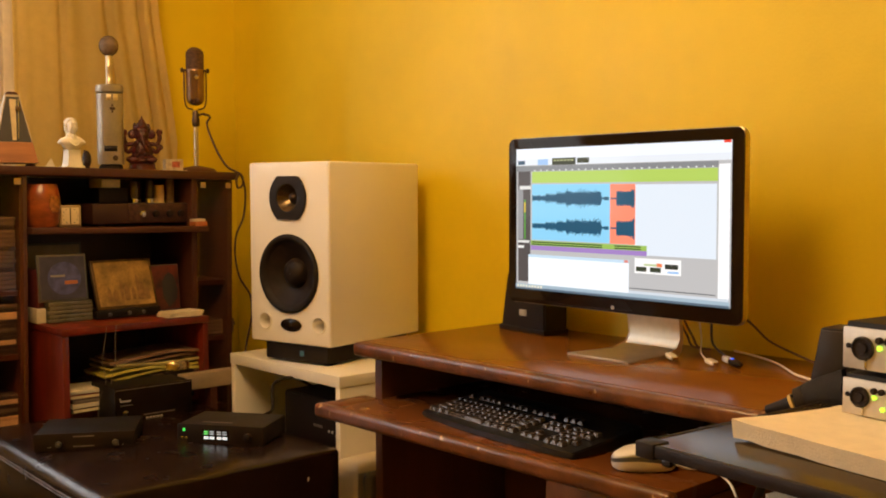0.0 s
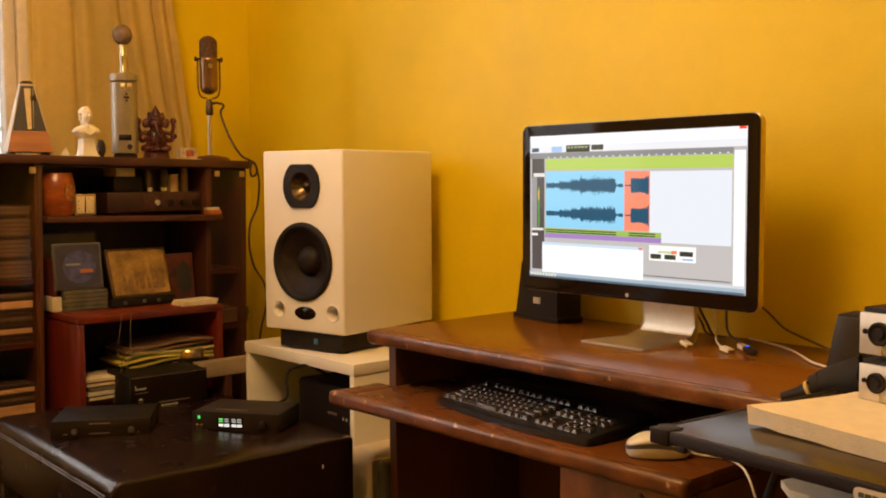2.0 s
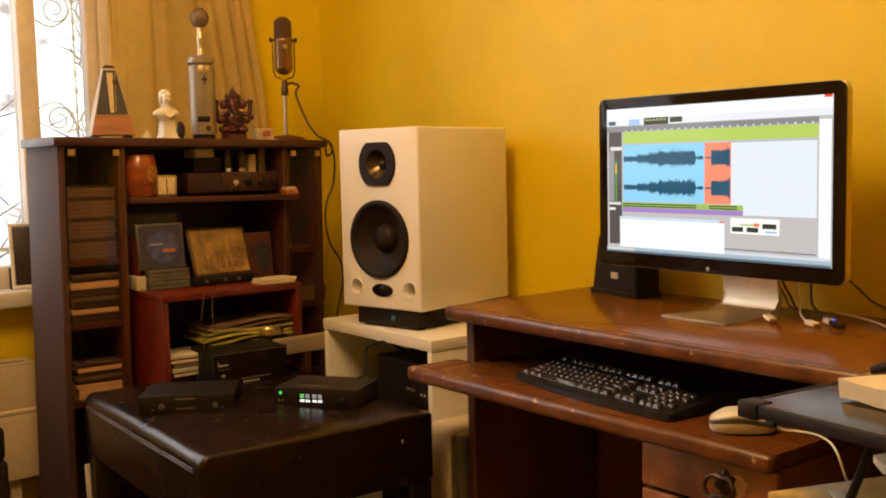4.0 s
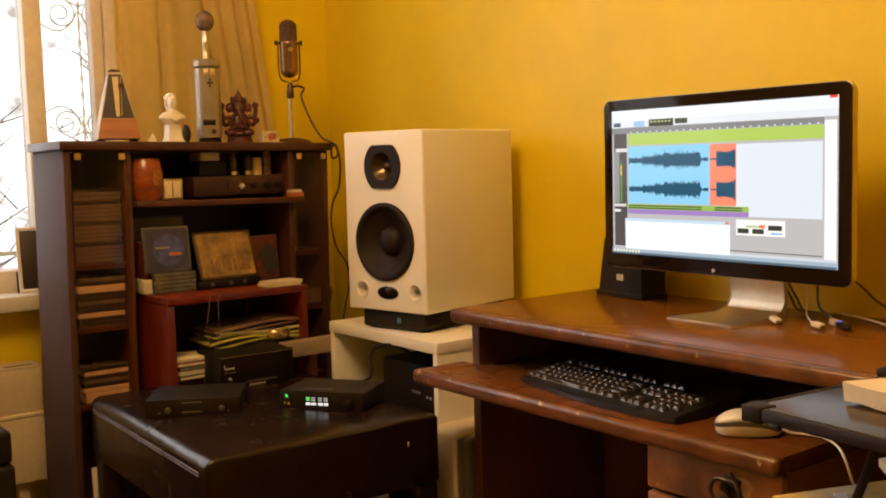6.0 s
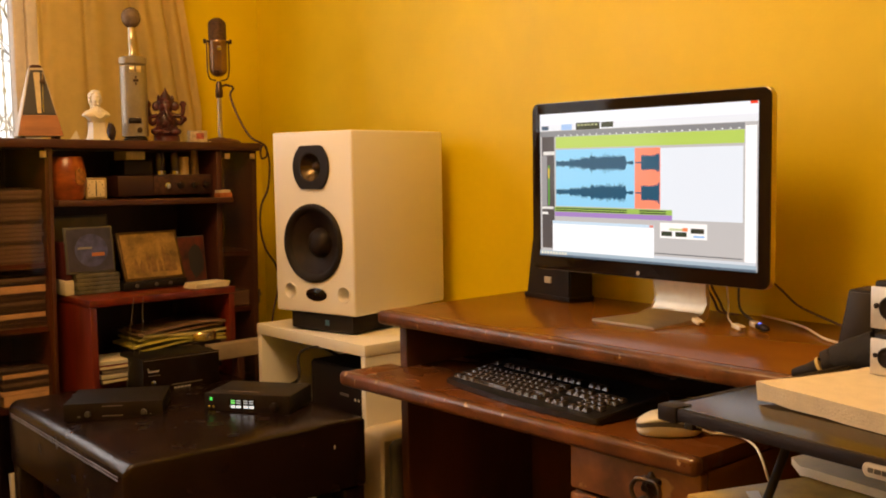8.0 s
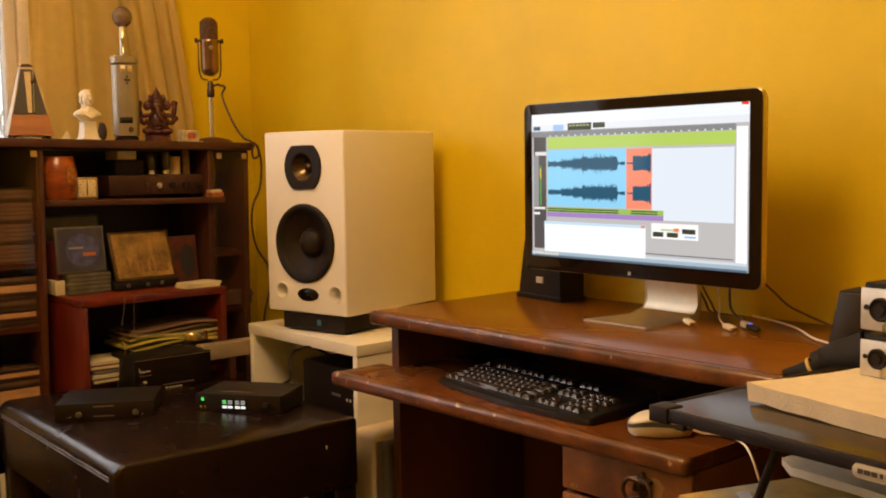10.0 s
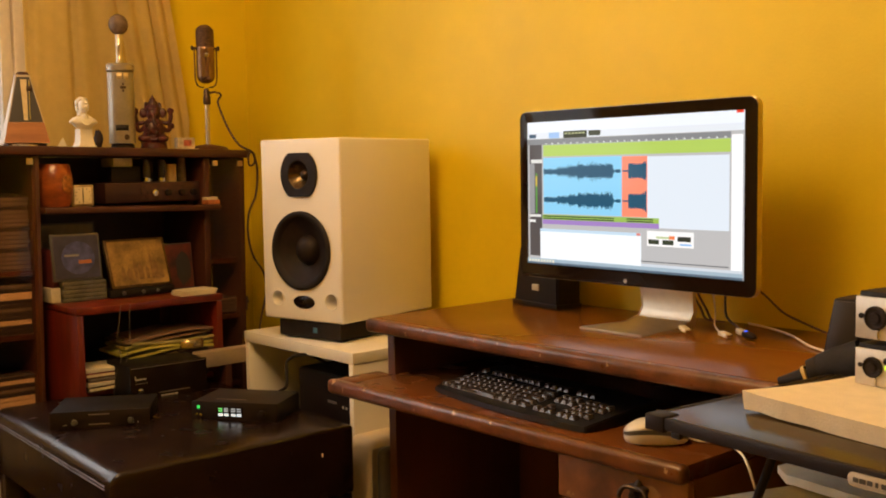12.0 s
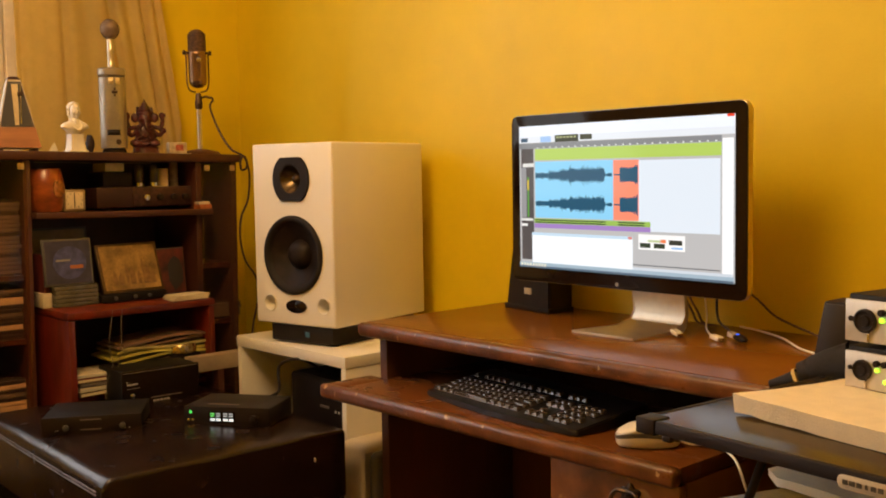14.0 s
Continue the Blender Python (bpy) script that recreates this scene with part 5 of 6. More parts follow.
# ---- things on the shelves ----
ST = 1.0165
v = thing("wooden_jar", pose(1.098, 2.745, ST + lean_at(1.098)) @ Matrix.Diagonal((1.1, 1.1, 1.04, 1)), "barrel-shaped orange wooden jar on the shelf", "jar")
part("jar", lathe([(0.0, 0), (0.036, 0), (0.041, 0.01), (0.0465, 0.05), (0.046, 0.075), (0.040, 0.112), (0.037, 0.116), (0.033, 0.114), (0.0, 0.110)], 36, cap=False), mat("orange_jar_wood", (0.34, 0.075, 0.016), 0.3, var=0.45, scale=22, stretch=(1, 1, 1.6), coat=0.3), v)
part("painting", moved(prism(arc_outline(0.030, 0.045, 0.014), 0.0, 0.003, 0.0008), pose(0.016, -0.0425, 0.062, 90, 0, 20)), mat("gold_pattern", (0.46, 0.17, 0.03), 0.4, var=0.5, scale=90), v, "faded gold painting")

c = thing("desk_clock", pose(1.172, 2.735, ST + lean_at(1.178), 0, 0, -8), "small square cream desk clock on the shelf", "clock")
part("case", box(-0.031, 0.031, -0.012, 0.016, 0.0, 0.062, 0.004), mat("dull_brass_case", (0.40, 0.29, 0.15), 0.35, 0.7), c)
f = part("dial", box(-0.024, 0.024, -0.0135, -0.011, 0.007, 0.055, 0.0005), mat("cream_dial", (0.72, 0.58, 0.34), 0.5), c, "cream square dial")
part("hour_pointer", box(-0.0012, 0.0012, -0.0150, -0.0136, 0.012, 0.032), M_BLACK, f)
part("minute_pointer", box(-0.001, 0.001, -0.0155, -0.0136, 0.029, 0.052), M_BLACK, f)
for k in range(12):
    a = radians(30 * k)
    part("hour_mark", box(0.021 * math.sin(a) - 0.0012, 0.021 * math.sin(a) + 0.0012, -0.0145, -0.0136, 0.031 + 0.021 * math.cos(a) - 0.0012, 0.031 + 0.021 * math.cos(a) + 0.0012), M_GREY, f)


def tube_amplifier():
    a = thing("tube_amplifier", pose(1.232, 2.715, ST + lean_at(1.232), 0, 0, 1), "dark red-brown valve amplifier with glass tubes on the shelf", "amplifier")
    case = mat("dark_red_brown_metal", (0.045, 0.014, 0.009), 0.45, 0.2, var=0.3, scale=10)
    W = 0.305
    part("chassis", box(0, W, 0, 0.18, 0.006, 0.066, 0.004), case, a)
    f = part("front_panel", box(0.11, W - 0.004, -0.003, 0.001, 0.010, 0.062, 0.001), mat("brown_front", (0.075, 0.030, 0.020), 0.45, 0.3, var=0.5, scale=60), a)
    for x in (0.15, 0.195, 0.24, 0.278):
        part("knob", moved(lathe([(0.010, 0), (0.0095, 0.012), (0.007, 0.013)], 18), pose(x, -0.002, 0.034, 90)), M_BLACK if x != 0.15 else M_CHROME, f)
    part("transformer", box(0.035, 0.125, 0.03, 0.13, 0.067, 0.112, 0.004), M_BLACK, a, "black transformer cover")
    part("transformer_top", box(0.045, 0.105, 0.035, 0.12, 0.112, 0.138, 0.003), mat("tan_label", (0.80, 0.64, 0.36), 0.5, var=0.2, scale=30), a, "tan box on the transformer")
    gl = mat("dark_tube_glass", (0.07, 0.05, 0.04), 0.06, coat=0.5)
    for x, y in ((0.155, 0.05), (0.180, 0.085), (0.205, 0.05)):
        t = part("valve", moved(lathe([(0.013, 0), (0.0135, 0.014), (0.012, 0.016), (0.014, 0.03), (0.014, 0.058), (0.008, 0.068), (0.0005, 0.070)], 20, cap=False), pose(x, y, 0.066)), gl, a, "dark glass valve")
        part("valve_base", moved(lathe([(0.0140, 0), (0.0142, 0.012), (0.0125, 0.014)], 20), pose(x, y, 0.0662)), M_CHROME, t)
    part("capacitor", moved(lathe([(0.0, 0), (0.016, 0), (0.016, 0.052), (0.014, 0.054), (0, 0.054)], 24, cap=False), pose(0.236, 0.05, 0.066)), mat("tan_capacitor", (0.80, 0.58, 0.28), 0.45), a, "tan capacitor can")
    part("capacitor", moved(lathe([(0.0, 0), (0.013, 0), (0.013, 0.068), (0.010, 0.074), (0, 0.074)], 24, cap=False), pose(0.272, 0.05, 0.066)), mat("pale_capacitor", (0.34, 0.22, 0.12), 0.4, var=0.5, scale=50), a, "tall printed capacitor can")
    for x in (0.03, W - 0.03):
        part("foot", box(x - 0.01, x + 0.01, 0.01, 0.17, 0, 0.0065), M_RUBBER, a)


tube_amplifier()
b = thing("matchbox", pose(1.556, 2.69, ST + lean_at(1.556), 0, 0, 6), "small orange matchbox on the shelf end", "box")
part("sleeve", box(-0.022, 0.022, -0.016, 0.016, 0, 0.014, 0.001), mat("orange_card", (0.50, 0.15, 0.04), 0.5, var=0.3, scale=60), b)
part("drawer", box(-0.023, 0.018, -0.012, 0.012, 0.014, 0.022, 0.001), M_PAPER, b)


def red_shelf():
    r = thing("red_shelf_unit", pose(0, 0, 0), "red-stained wooden shelf unit standing inside the cabinet", "shelf")
    part("top", box(1.058, 1.494, 2.525, 2.90, 0.738, 0.758, 0.003), M_RED, r)
    part("side", box(1.060, 1.078, 2.528, 2.90, 0, 0.7375, 0.002), M_RED, r)
    part("side", box(1.474, 1.492, 2.528, 2.90, 0, 0.7375, 0.002), M_RED, r)
    part("inner_shelf", box(1.078, 1.474, 2.56, 2.90, 0.508, 0.524, 0.002), M_RED, r)
    part("back", box(1.078, 1.474, 2.895, 2.90, 0.2, 0.7375), M_CAB, r)


red_shelf()
RT = 0.7585


def cover_art(name, m, w, h, d, art, label, category, tilt=0, disc=None, frame_w=0.006, frame_mat=None):
    t = thing(name, m @ pose(0, 0, 0, tilt), label, category)
    part("frame", box(-w / 2, w / 2, 0, d, 0, h, 0.0015), frame_mat or M_GREY, t)
    p = part("picture", box(-w / 2 + frame_w, w / 2 - frame_w, -0.0012, 0.001, frame_w, h - frame_w), art, t)
    return t, p


clear = mat("clear_plastic_case", (0.16, 0.13, 0.11), 0.15, var=0.2, scale=20, coat=0.6)
stack = thing("case_stack", pose(1.142, 2.725, RT), "stack of clear plastic disc cases lying flat", "disc case")
for k in range(5):
    part("case", box(-0.062 + 0.003 * (k % 2), 0.062, -0.06, 0.06, 0.0005 + 0.0115 * k, 0.0112 + 0.0115 * k, 0.001), mat("greenish_case", (0.12, 0.11, 0.075), 0.25, var=0.3, scale=25, coat=0.4), stack)
part("paper", box(-0.088, -0.062, -0.04, 0.04, 0.0, 0.040, 0.001), M_PAPER, stack, "cream paper bundle")
t, p = cover_art("disc_case", pose(1.128, 2.675, RT + 0.0590, 0, 0, -3), 0.136, 0.130, 0.010, mat("dark_blue_cover", (0.050, 0.045, 0.085), 0.3, var=0.3, scale=30), "disc case with a blue round cover standing upright", "disc case", -8)
part("disc_print", moved(lathe([(0.0, 0), (0.046, 0), (0.046, 0.0008), (0, 0.0008)], 32, cap=False), pose(0.004, -0.0013, 0.063, 90)), mat("blue_disc_print", (0.075, 0.085, 0.24), 0.35, var=0.5, scale=40), p, "round blue print")
part("mark", box(-0.034, 0.006, -0.0030, -0.0012, 0.067, 0.073), mat("worn_print", (0.26, 0.24, 0.24), 0.5), p)
part("mark", box(0.004, 0.040, -0.0030, -0.0012, 0.046, 0.056), mat("orange_print", (0.40, 0.13, 0.05), 0.5), p)
cover_art("picture_frame", pose(1.150, 2.80, RT, 0, 0, -4), 0.17, 0.215, 0.012, mat("grey_backing", (0.26, 0.20, 0.13), 0.5, var=0.2, scale=20), "grey framed picture standing behind the disc cases", "picture frame", -4)
bk = thing("red_book", pose(1.070, 2.70, RT), "dark red book standing upright on the shelf", "book")
part("cover", box(-0.006, 0.016, 0.0, 0.11, 0, 0.145, 0.002), mat("dark_red_cloth", (0.14, 0.018, 0.018), 0.6, var=0.2, scale=30), bk)
part("pages", box(-0.003, 0.013, 0.002, 0.112, 0.003, 0.143), M_PAPER, bk)
dv = thing("audio_device", pose(1.308, 2.695, RT, 0, 0, 2), "small black desktop device under the picture frame", "audio device")
part("case", box(-0.10, 0.10, -0.04, 0.06, 0.0, 0.023, 0.003), M_DEV, dv)
for x in (-0.06, 0.0, 0.045):
    part("button", moved(lathe([(0.006, 0), (0.006, 0.003), (0.003, 0.004)], 14), pose(x, -0.04, 0.012, 90)), M_GREY, dv)
t, p = cover_art("gilt_picture", pose(1.320, 2.678, RT + 0.024, 0, 0, 0), 0.186, 0.150, 0.014, mat("sepia_engraving", (0.42, 0.24, 0.06), 0.45, var=0.55, scale=22, fine=0.6), "sepia city picture in a dark gilt frame, leaning back", "picture frame", -22, frame_w=0.008, frame_mat=mat("dark_gilt", (0.12, 0.065, 0.022), 0.35, 0.5, var=0.4, scale=60))
M_INK = mat("sepia_ink", (0.23, 0.12, 0.036), 0.5, var=0.4, scale=60)
for x, w, h in ((-0.052, 0.010, 0.052), (-0.034, 0.014, 0.044), (-0.014, 0.008, 0.070), (0.002, 0.015, 0.058), (0.022, 0.010, 0.050), (0.038, 0.007, 0.084), (0.050, 0.014, 0.062), (0.066, 0.010, 0.046)):
    tower = prism([(x - w / 2, 0.022), (x + w / 2, 0.022), (x + w / 2, h), (x, h + 0.016), (x - w / 2, h)], 0.0, 0.0008)
    part("printed_tower", moved(tower, pose(0, -0.0020, 0, 90)), M_INK, p)
t, p = cover_art("red_book", pose(1.458, 2.73, RT, 0, 0, 4), 0.115, 0.140, 0.016, mat("red_black_cover", (0.16, 0.030, 0.018), 0.4, var=0.5, scale=18, dark=(0.03, 0.016, 0.014)), "red and black book standing upright beside the picture", "book", -6, frame_w=0.003)
part("figure_print", blob(0.026, 0.0012, 0.050, (0.022, -0.002, 0.062), 2, 0.4, 3), mat("dark_figure_print", (0.03, 0.028, 0.028), 0.5), p)
pp = thing("paper_stack", pose(1.428, 2.572, RT, 0, 0, 3), "small stack of cream papers on the red shelf", "papers")
for k in range(3):
    part("sheet", moved(box(-0.055, 0.055, -0.035, 0.035, 0.0005 + 0.0048 * k, 0.005 + 0.0048 * k, 0.0005), pose(0.004 * (k - 1), 0.002 * k, 0, 0, 0, 4 * k - 4)), M_PAPER, pp)

# inside the red shelf
SH = 0.5245
pb = thing("plastic_folders", pose(1.347, 2.625, SH), "pile of yellow-green plastic folders and papers", "papers")
bx = part("box", box(-0.14, 0.13, -0.02, 0.16, 0, 0.055, 0.004), M_BLACK, pb, "black box under the pile")
for k in range(7):
    bm = bmesh.new()
    n = 22
    top = []
    w, d = 0.150 - 0.006 * abs(k - 2), 0.07
    for i in range(n + 1):
        x = -w + 2 * w * i / n
        z = 0.068 + 0.0102 * k + 0.006 * math.sin(x * 17 + k * 1.1) - 0.22 * (x + 0.02) ** 2 * (0.6 + 0.1 * k)
        top.append([(x + 0.012 * math.sin(2.1 * k), y, z + o) for y in (-d + 0.006 * math.sin(k * 3), d) for o in (0, 0.007)])
    vs = [[bm.verts.new(q) for q in row] for row in top]
    for a, b in zip(vs, vs[1:]):
        for q in ((0, 1), (1, 3), (3, 2), (2, 0)):
            bm.faces.new((a[q[0]], b[q[0]], b[q[1]], a[q[1]]))
    bm.faces.new([vs[0][q] for q in (0, 1, 3, 2)])
    bm.faces.new([vs[-1][q] for q in (2, 3, 1, 0)])
    col = ((0.16, 0.10, 0.06), (0.44, 0.40, 0.08), (0.66, 0.60, 0.12), (0.62, 0.56, 0.13), (0.52, 0.45, 0.18), (0.34, 0.22, 0.13), (0.30, 0.18, 0.11))[k]
    part("folder", bm, mat("folder_plastic", col, 0.35, var=0.35, scale=18, coat=0.4), pb)
tin = thing("round_tin", pose(1.405, 2.548, SH), "shiny round tin with a yellow band", "tin")
part("support", box(-0.045, 0.045, -0.006, 0.028, 0, 0.080, 0.002), M_BLACK, tin)
part("tin", moved(lathe([(0.0, 0), (0.042, 0), (0.044, 0.002), (0.044, 0.020), (0.040, 0.026), (0, 0.027)], 32, cap=False), pose(0, 0.028, 0.0805)), mat("tin_metal", (0.55, 0.42, 0.20), 0.25, 0.9, var=0.3, scale=30), tin)
for k in range(5):
    cd = thing("disc_case", pose(1.135 + 0.004 * (k % 3), 2.60, SH + 0.0005 + 0.0125 * k, 0, 0, 3 - 2 * k), "thin disc case in a low stack", "disc case", "disc cases in the red shelf")
    part("case", box(-0.05, 0.062, -0.055, 0.06, 0, 0.0112, 0.001), (clear, M_PAPER, clear, mat("dark_red_sleeve", (0.20, 0.03, 0.03), 0.4), M_PAPER)[k], cd)
    part("spine", box(-0.046, 0.058, -0.0562, -0.054, 0.002, 0.009), (M_PAPER, M_MARK, M_DIM, M_PAPER, M_MARK)[k], cd)
for k, (x, s) in enumerate(((1.168, 1), (1.196, -1))):
    w = part("thin_wire", tube([(x + 0.012, 2.523, 0.757), (x + 0.006, 2.519, 0.725), (x - 0.004 * s, 2.518, 0.66), (x + 0.006 * s, 2.52, 0.61), (x - 0.012, 2.522, 0.56), (x - 0.018, 2.524, 0.50)], 0.0008, 6), M_DIM)
    tagged(w, "thin pale wire hanging from the red shelf", "cable")

# stacks behind the smoked glass doors
spines = [mat("pale_spine", (0.66, 0.53, 0.33), 0.5, var=0.15, scale=30), mat("dark_spine", (0.035, 0.025, 0.022), 0.4), mat("grey_spine", (0.16, 0.13, 0.10), 0.4, var=0.3, scale=20)]


def shelf_case(z, h, k, dx=0.0, side=0):
    x0 = (0.886 if side == 0 else 1.585) + dx
    w = 0.126 if side == 0 else 0.112
    c = thing("disc_case", pose(x0, 2.725, z), ("disc case with a pale spine in a stack behind glass", "dark disc case in a stack behind glass", "grey disc case in a stack behind glass")[k], "disc case", "disc cases behind the glass doors")
    part("case", box(0, w, 0, 0.14, 0, h, 0.0008), clear if k else spines[0], c)
    part("spine", box(0.003, w - 0.003, -0.001, 0.001, 0.0012, h - 0.0012), spines[k], c)


rs = random.Random(3)
for k in range(18):
    shelf_case(0.8445 + 0.0114 * k, 0.0108, 2 if k % 5 else 1, rs.uniform(-0.003, 0.004))
z = 0.6695
for h, k in ((0.0105, 1), (0.0105, 1), (0.0105, 1), (0.013, 0), (0.0105, 1), (0.0105, 1), (0.0105, 2), (0.0105, 1), (0.0105, 1), (0.019, 0), (0.0105, 1), (0.0105, 2)):
    shelf_case(z, h, k, rs.uniform(-0.004, 0.006))
    z += h + 0.0006
z = 0.4545
for h, k in ((0.0105, 2), (0.030, 0), (0.0105, 0), (0.0105, 1), (0.0105, 2), (0.0105, 1), (0.012, 0), (0.0105, 1)):
    shelf_case(z, h, k, rs.uniform(-0.004, 0.008))
    z += h + 0.0006
for k in range(4):
    shelf_case(0.6695 + 0.0114 * k, 0.0108, 2, rs.uniform(-0.003, 0.003), 1)
sl = thing("paper_sleeve", pose(0.905, 2.64, 0, -3, 0, 8), "cream cardboard sleeve leaning on the cabinet foot", "sleeve")
part("sleeve", box(-0.03, 0.03, 0.0, 0.012, 0, 0.30, 0.001), M_PAPER, sl)

# ---- around the furniture ----
lt = thing("low_white_table", pose(0, 0, 0), "low white board table between the cabinet and the bench", "side table")
part("board", box(1.385, 1.760, 2.478, 2.520, 0.556, 0.600, 0.002), mat("dull_tan_board", (0.36, 0.27, 0.17), 0.6, var=0.2, scale=8), lt)
for x in (1.470, 1.735):
    part("leg", box(x, x + 0.02, 2.480, 2.518, 0, 0.556, 0.001), M_CAB, lt)
am = thing("power_amplifier", pose(1.585, 2.0, 0), "black equipment tower with tiny lit lamps under the bench", "audio device")
part("case", box(0, 0.34, 0.0, 0.27, 0.004, 0.565, 0.004), M_DEV, am)
f = part("front_panel", box(-0.004, 0.001, 0.002, 0.268, 0.43, 0.56, 0.002), M_BLACK, am)
for y, z, e in ((0.045, 0.478, M_MARK), (0.06, 0.478, M_MARK), (0.03, 0.47, M_DIM)):
    part("lamp", box(-0.0055, -0.003, y - 0.003, y + 0.003, z, z + 0.007), e, f)
part("print", box(-0.0055, -0.003, 0.09, 0.13, 0.485, 0.492), M_DIM, f)
for y in (0.03, 0.24):
    part("foot", box(0.02, 0.32, y - 0.01, y + 0.01, 0, 0.0045), M_RUBBER, am)
pc = thing("computer_tower", pose(1.505, 1.806, 0), "beige rounded computer tower beside the desk", "computer")
part("case", box(0.0, 0.36, 0.034, 0.135, 0.004, 0.446, 0.022, 5), mat("beige_plastic", (0.74, 0.62, 0.43), 0.42, var=0.06, scale=6, bump=0.05, bscale=300, fine=0.06), pc)
part("side_cover", box(0.006, 0.36, 0.0, 0.034, 0.004, 0.430, 0.020, 5), M_GREY, pc, "dark grey side cover")
part("seam", box(-0.001, 0.35, 0.031, 0.036, 0.01, 0.428, 0.002), M_ALU, pc, "thin metal seam")
for y in (0.02, 0.10):
    part("foot", box(0.02, 0.34, y - 0.008, y + 0.008, 0, 0.0045), M_RUBBER, pc)

rd = thing("radiator", pose(0, 0, 0), "cream painted panel radiator under the window", "radiator")
M_RAD = mat("cream_radiator_paint", (0.76, 0.63, 0.42), 0.4, var=0.08, scale=6, bump=0.05, bscale=60)
part("panel", box(-0.10, 0.882, 3.115, 3.135, 0.375, 0.515, 0.006, 3), M_RAD, rd)
part("panel", box(-0.10, 0.884, 3.110, 3.135, 0.158, 0.366, 0.008, 3), M_RAD, rd)
part("bead", box(-0.10, 0.883, 3.108, 3.135, 0.362, 0.378, 0.005, 3), M_RAD, rd)
part("body", box(-0.10, 0.880, 3.135, 3.21, 0.16, 0.512, 0.004), M_RAD, rd)
tp = part("top_grille", box(-0.10, 0.882, 3.115, 3.21, 0.515, 0.521, 0.001), M_RAD, rd)
for k in range(9):
    part("slot", box(-0.06 + 0.105 * k, 0.02 + 0.105 * k, 3.135, 3.145, 0.5205, 0.5222), M_BLACK, tp)
for x in (-0.04, 0.80):
    part("bracket", box(x, x + 0.03, 3.14, 3.20, 0, 0.162, 0.002), M_RAD, rd)
    part("bracket", box(x, x + 0.03, 3.205, 3.25, 0.3, 0.34, 0.002), M_RAD, rd)
cb = part("mains_cable", tube([(0.905, 3.16, 0.42), (0.90, 3.12, 0.30), (0.885, 3.05, 0.18), (0.89, 3.02, 0.08), (0.87, 3.0, 0.012), (0.80, 2.9, 0.006)], 0.0035, 8), M_RUBBER)
tagged(cb, "black mains cable hanging beside the radiator", "cable")

sd = thing("tilted_frame", pose(0.912, 3.205, 0.7355, -8, 0, -6), "dark panel with a white rim leaning on the window sill", "picture frame")
part("panel", box(-0.044, 0.085, 0.0, 0.012, 0.012, 0.195, 0.002), mat("dark_brown_panel", (0.035, 0.018, 0.014), 0.5, var=0.2, scale=10), sd)
part("rim", box(-0.055, -0.044, -0.006, 0.014, 0.010, 0.200, 0.003), M_WPLAST, sd, "white plastic rim")
part("rim", box(-0.055, 0.085, -0.006, 0.014, 0.196, 0.207, 0.003), M_WPLAST, sd, "white plastic rim")
part("rim", box(-0.055, 0.085, -0.006, 0.014, 0.0, 0.012, 0.003), M_WPLAST, sd, "white plastic rim")
part("support", box(-0.058, -0.046, 0.006, 0.030, 0.0, 0.07, 0.002), M_BLACK, sd)

sb = thing("black_speaker_stack", pose(0.645, 2.55, 0, 0, 0, 0), "black box with rounded edges standing on the floor", "loudspeaker")
part("lower_box", box(-0.30, 0.004, 0.0, 0.25, 0.0, 0.380, 0.012, 3), M_RUBBER, sb)
part("upper_box", box(-0.30, 0.0, 0.0, 0.25, 0.382, 0.468, 0.014, 3), M_RUBBER, sb)

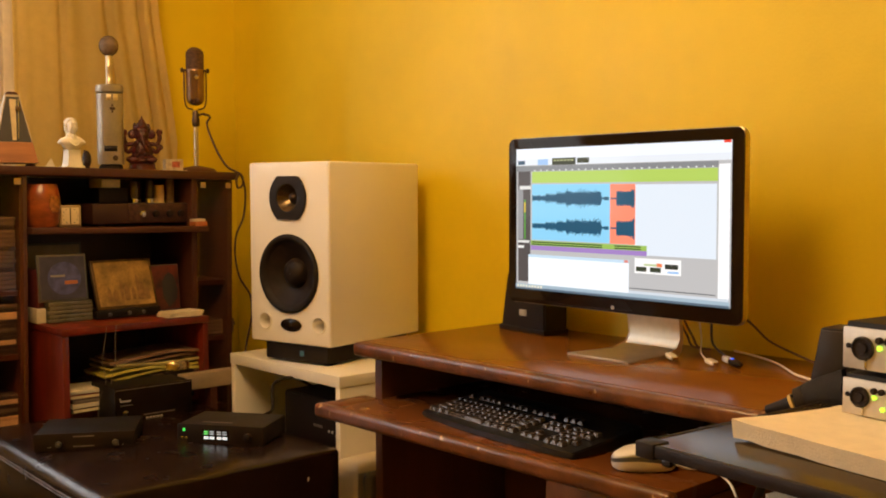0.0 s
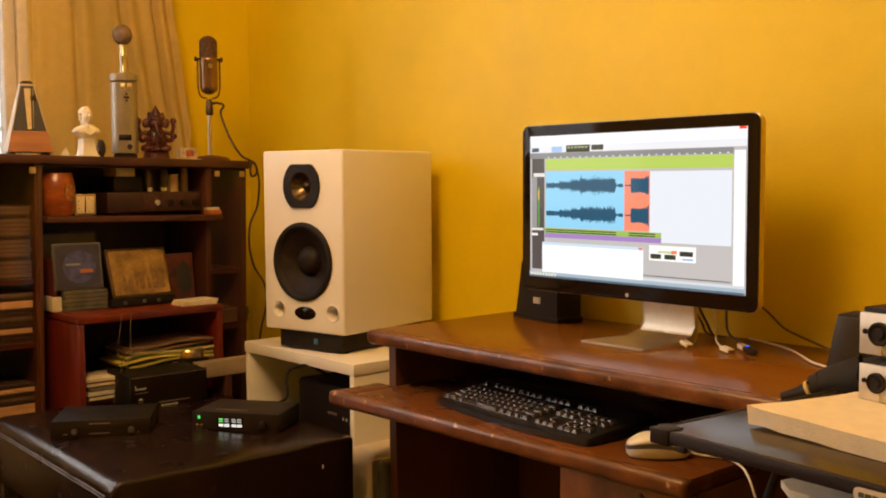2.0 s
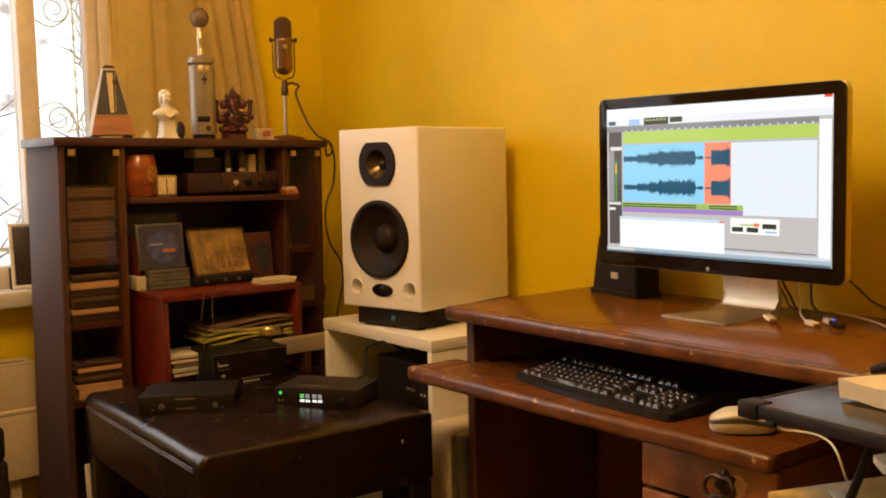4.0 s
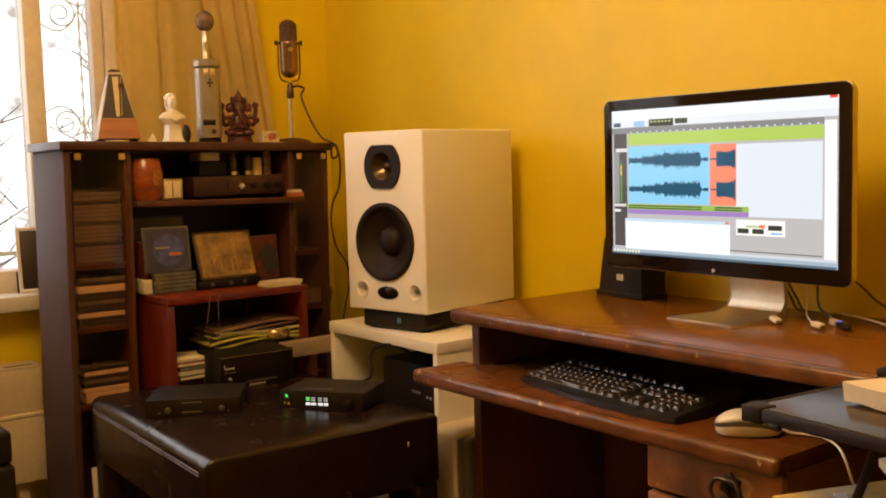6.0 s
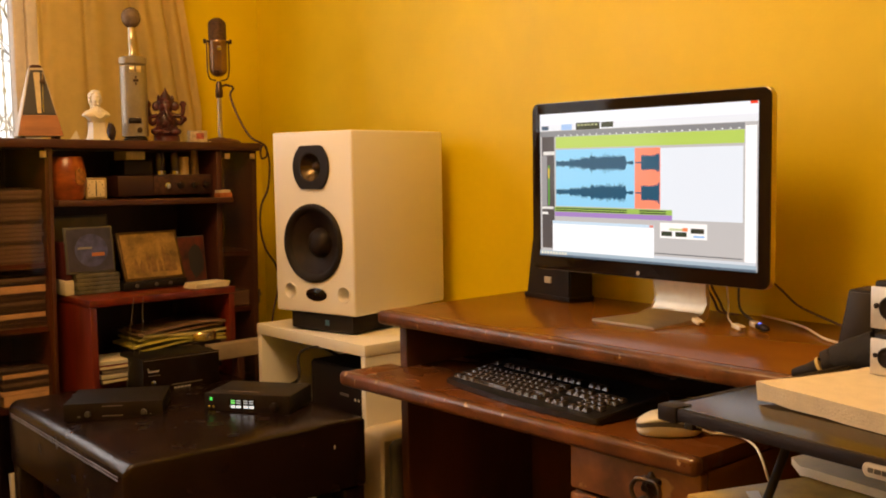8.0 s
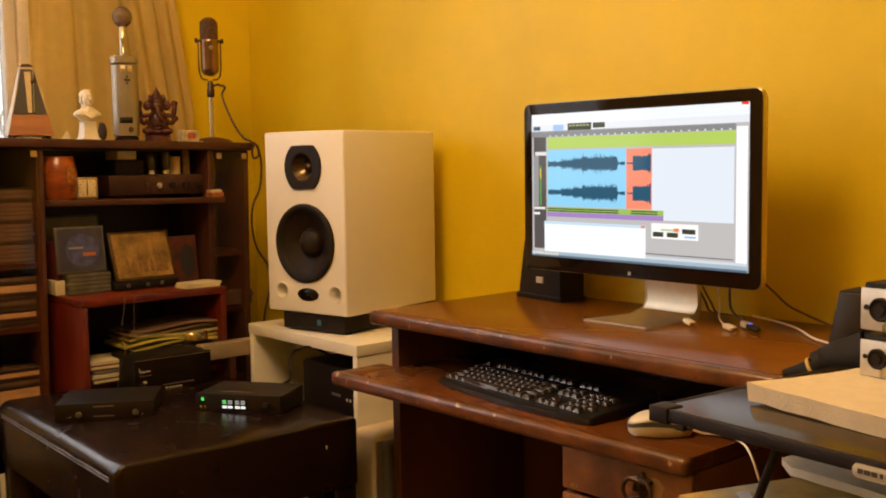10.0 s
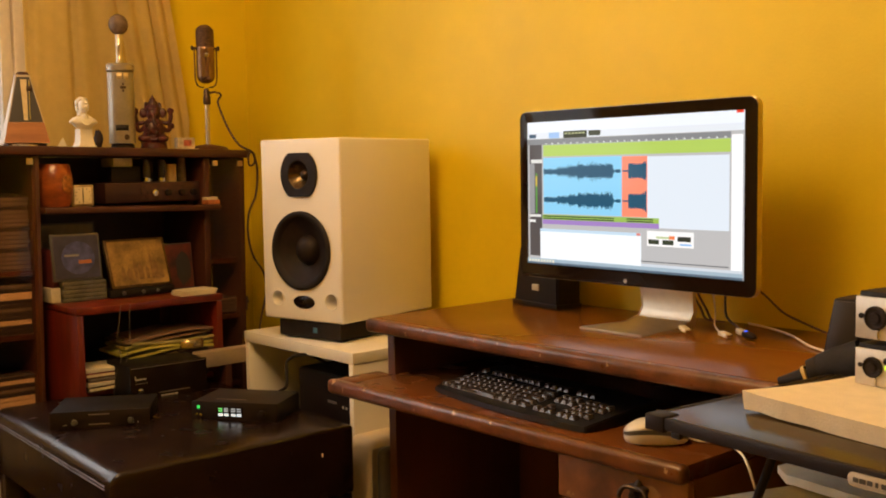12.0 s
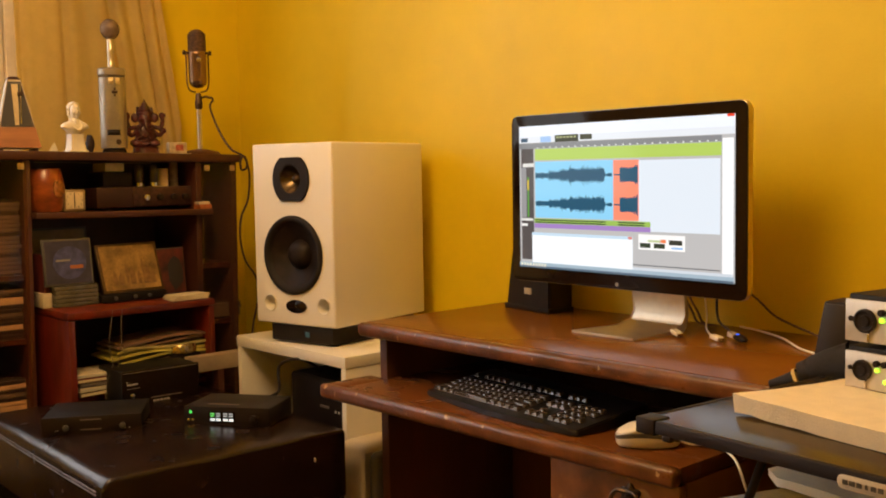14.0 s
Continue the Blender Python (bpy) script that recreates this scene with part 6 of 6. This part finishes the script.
# ---- outside the window: wrought iron grille and winter twigs ----
gr = tagged(new("window_grille"), "wrought iron scroll grille outside the window, colour paled for glare", "grille", kind="structure")
# Iron colour paled to bluish white, the glare around the bars put into it
M_IRON = mat("glare_pale_iron", (0.82, 0.87, 0.92), 0.5, var=0.2, scale=20)
GY = 3.55
for gx in (1.199, 0.72, 0.24, -0.24):
    bm, rings = bmesh.new(), []
    for k in range(121):
        z = 0.80 + 1.7 * k / 120
        r = 0.0028 + 0.0052 * max(0.0, math.sin(6.2831853 * z / 0.062)) ** 3
        rings.append([bm.verts.new((gx + r * math.cos(6.2831853 * j / 8 + z * 30), GY + 0.7 * r * math.sin(6.2831853 * j / 8 + z * 30), z)) for j in range(8)])
    for a, b in zip(rings, rings[1:]):
        for j in range(8):
            bm.faces.new((a[j], a[(j + 1) % 8], b[(j + 1) % 8], b[j]))
    part("twisted_bar", bm, M_IRON, gr)
    for s in (-1, 1):
        for zz, f in ((1.28, 1), (1.66, -1), (0.95, -1)):
            spiral = [(gx + s * 0.004, GY, zz - 0.03 * f)]
            for k in range(22):
                a = radians(-70 + 26 * k)
                r = 0.052 * (1 - k / 30)
                spiral.append((gx + s * (0.062 - r * math.cos(a)), GY, zz + f * r * math.sin(a)))
            part("scroll", tube(spiral, 0.0028, 6, 2), M_IRON, gr)
            part("scroll", tube([(gx + s * 0.004, GY, zz - 0.01 * f), (gx + s * 0.03, GY, zz + 0.035 * f), (gx + s * 0.08, GY, zz + 0.06 * f), (gx + s * 0.14, GY, zz + 0.03 * f), (gx + s * 0.18, GY, zz - 0.02 * f)], 0.0026, 6, 6), M_IRON, gr)
for z in (0.83, 2.42):
    part("cross_bar", box(-0.72, 1.30, GY - 0.006, GY + 0.006, z, z + 0.014), M_IRON, gr)

# Bark colour paled to carry the bright haze outdoors
M_BARK = mat("hazed_bark", (0.66, 0.60, 0.54), 0.8, var=0.4, scale=10, bump=0.4, bscale=40)


def bare_tree(x, y, seed, tall):
    t = thing("bare_tree", pose(x, y, -1.2), "bare winter tree outside with thin branches paled for haze", "tree", "bare trees")
    rng = random.Random(seed)
    part("trunk", tube([(0, 0, 0), (0.04, 0, tall * 0.3), (-0.03, 0.02, tall * 0.6), (0.02, 0, tall)], 0.055, 8, 6, 0.012), M_BARK, t)
    crown = bmesh.new()
    for k in range(26):
        z = tall * rng.uniform(0.22, 0.95)
        a = rng.uniform(0, 6.28)
        ln = rng.uniform(0.5, 1.3) * (1.15 - z / tall)
        p = Vector((0, 0, z))
        q = p + Vector((math.cos(a) * ln, math.sin(a) * ln * 0.6, ln * rng.uniform(0.2, 0.7)))
        mid = (p + q) / 2 + Vector((0, 0, -0.06))
        merge(crown, tube([p, mid, q], 0.016, 5, 4, 0.004))
        for j in range(5):
            s = p.lerp(q, rng.uniform(0.3, 0.95))
            e = s + Vector((rng.uniform(-0.3, 0.3), rng.uniform(-0.2, 0.2), rng.uniform(0.05, 0.35)))
            merge(crown, tube([s, (s + e) / 2 + Vector((0.02, 0, 0)), e], 0.006, 4, 3, 0.002))
    part("crown", crown, M_BARK, t)


for x, y, seed, tall in ((2.55, 6.2, 1, 4.2), (3.1, 7.8, 2, 5.0), (1.35, 7.0, 3, 3.6), (0.4, 6.0, 4, 4.0), (-0.8, 7.2, 5, 4.6)):
    bare_tree(x, y, seed, tall)
structure("ground", box(-30, 40, 3.46, 60, -1.3, -1.2), mat("winter_ground", (0.20, 0.16, 0.11), 0.9, var=0.4, scale=3, bump=0.3), "bare winter ground outside the house", "ground")
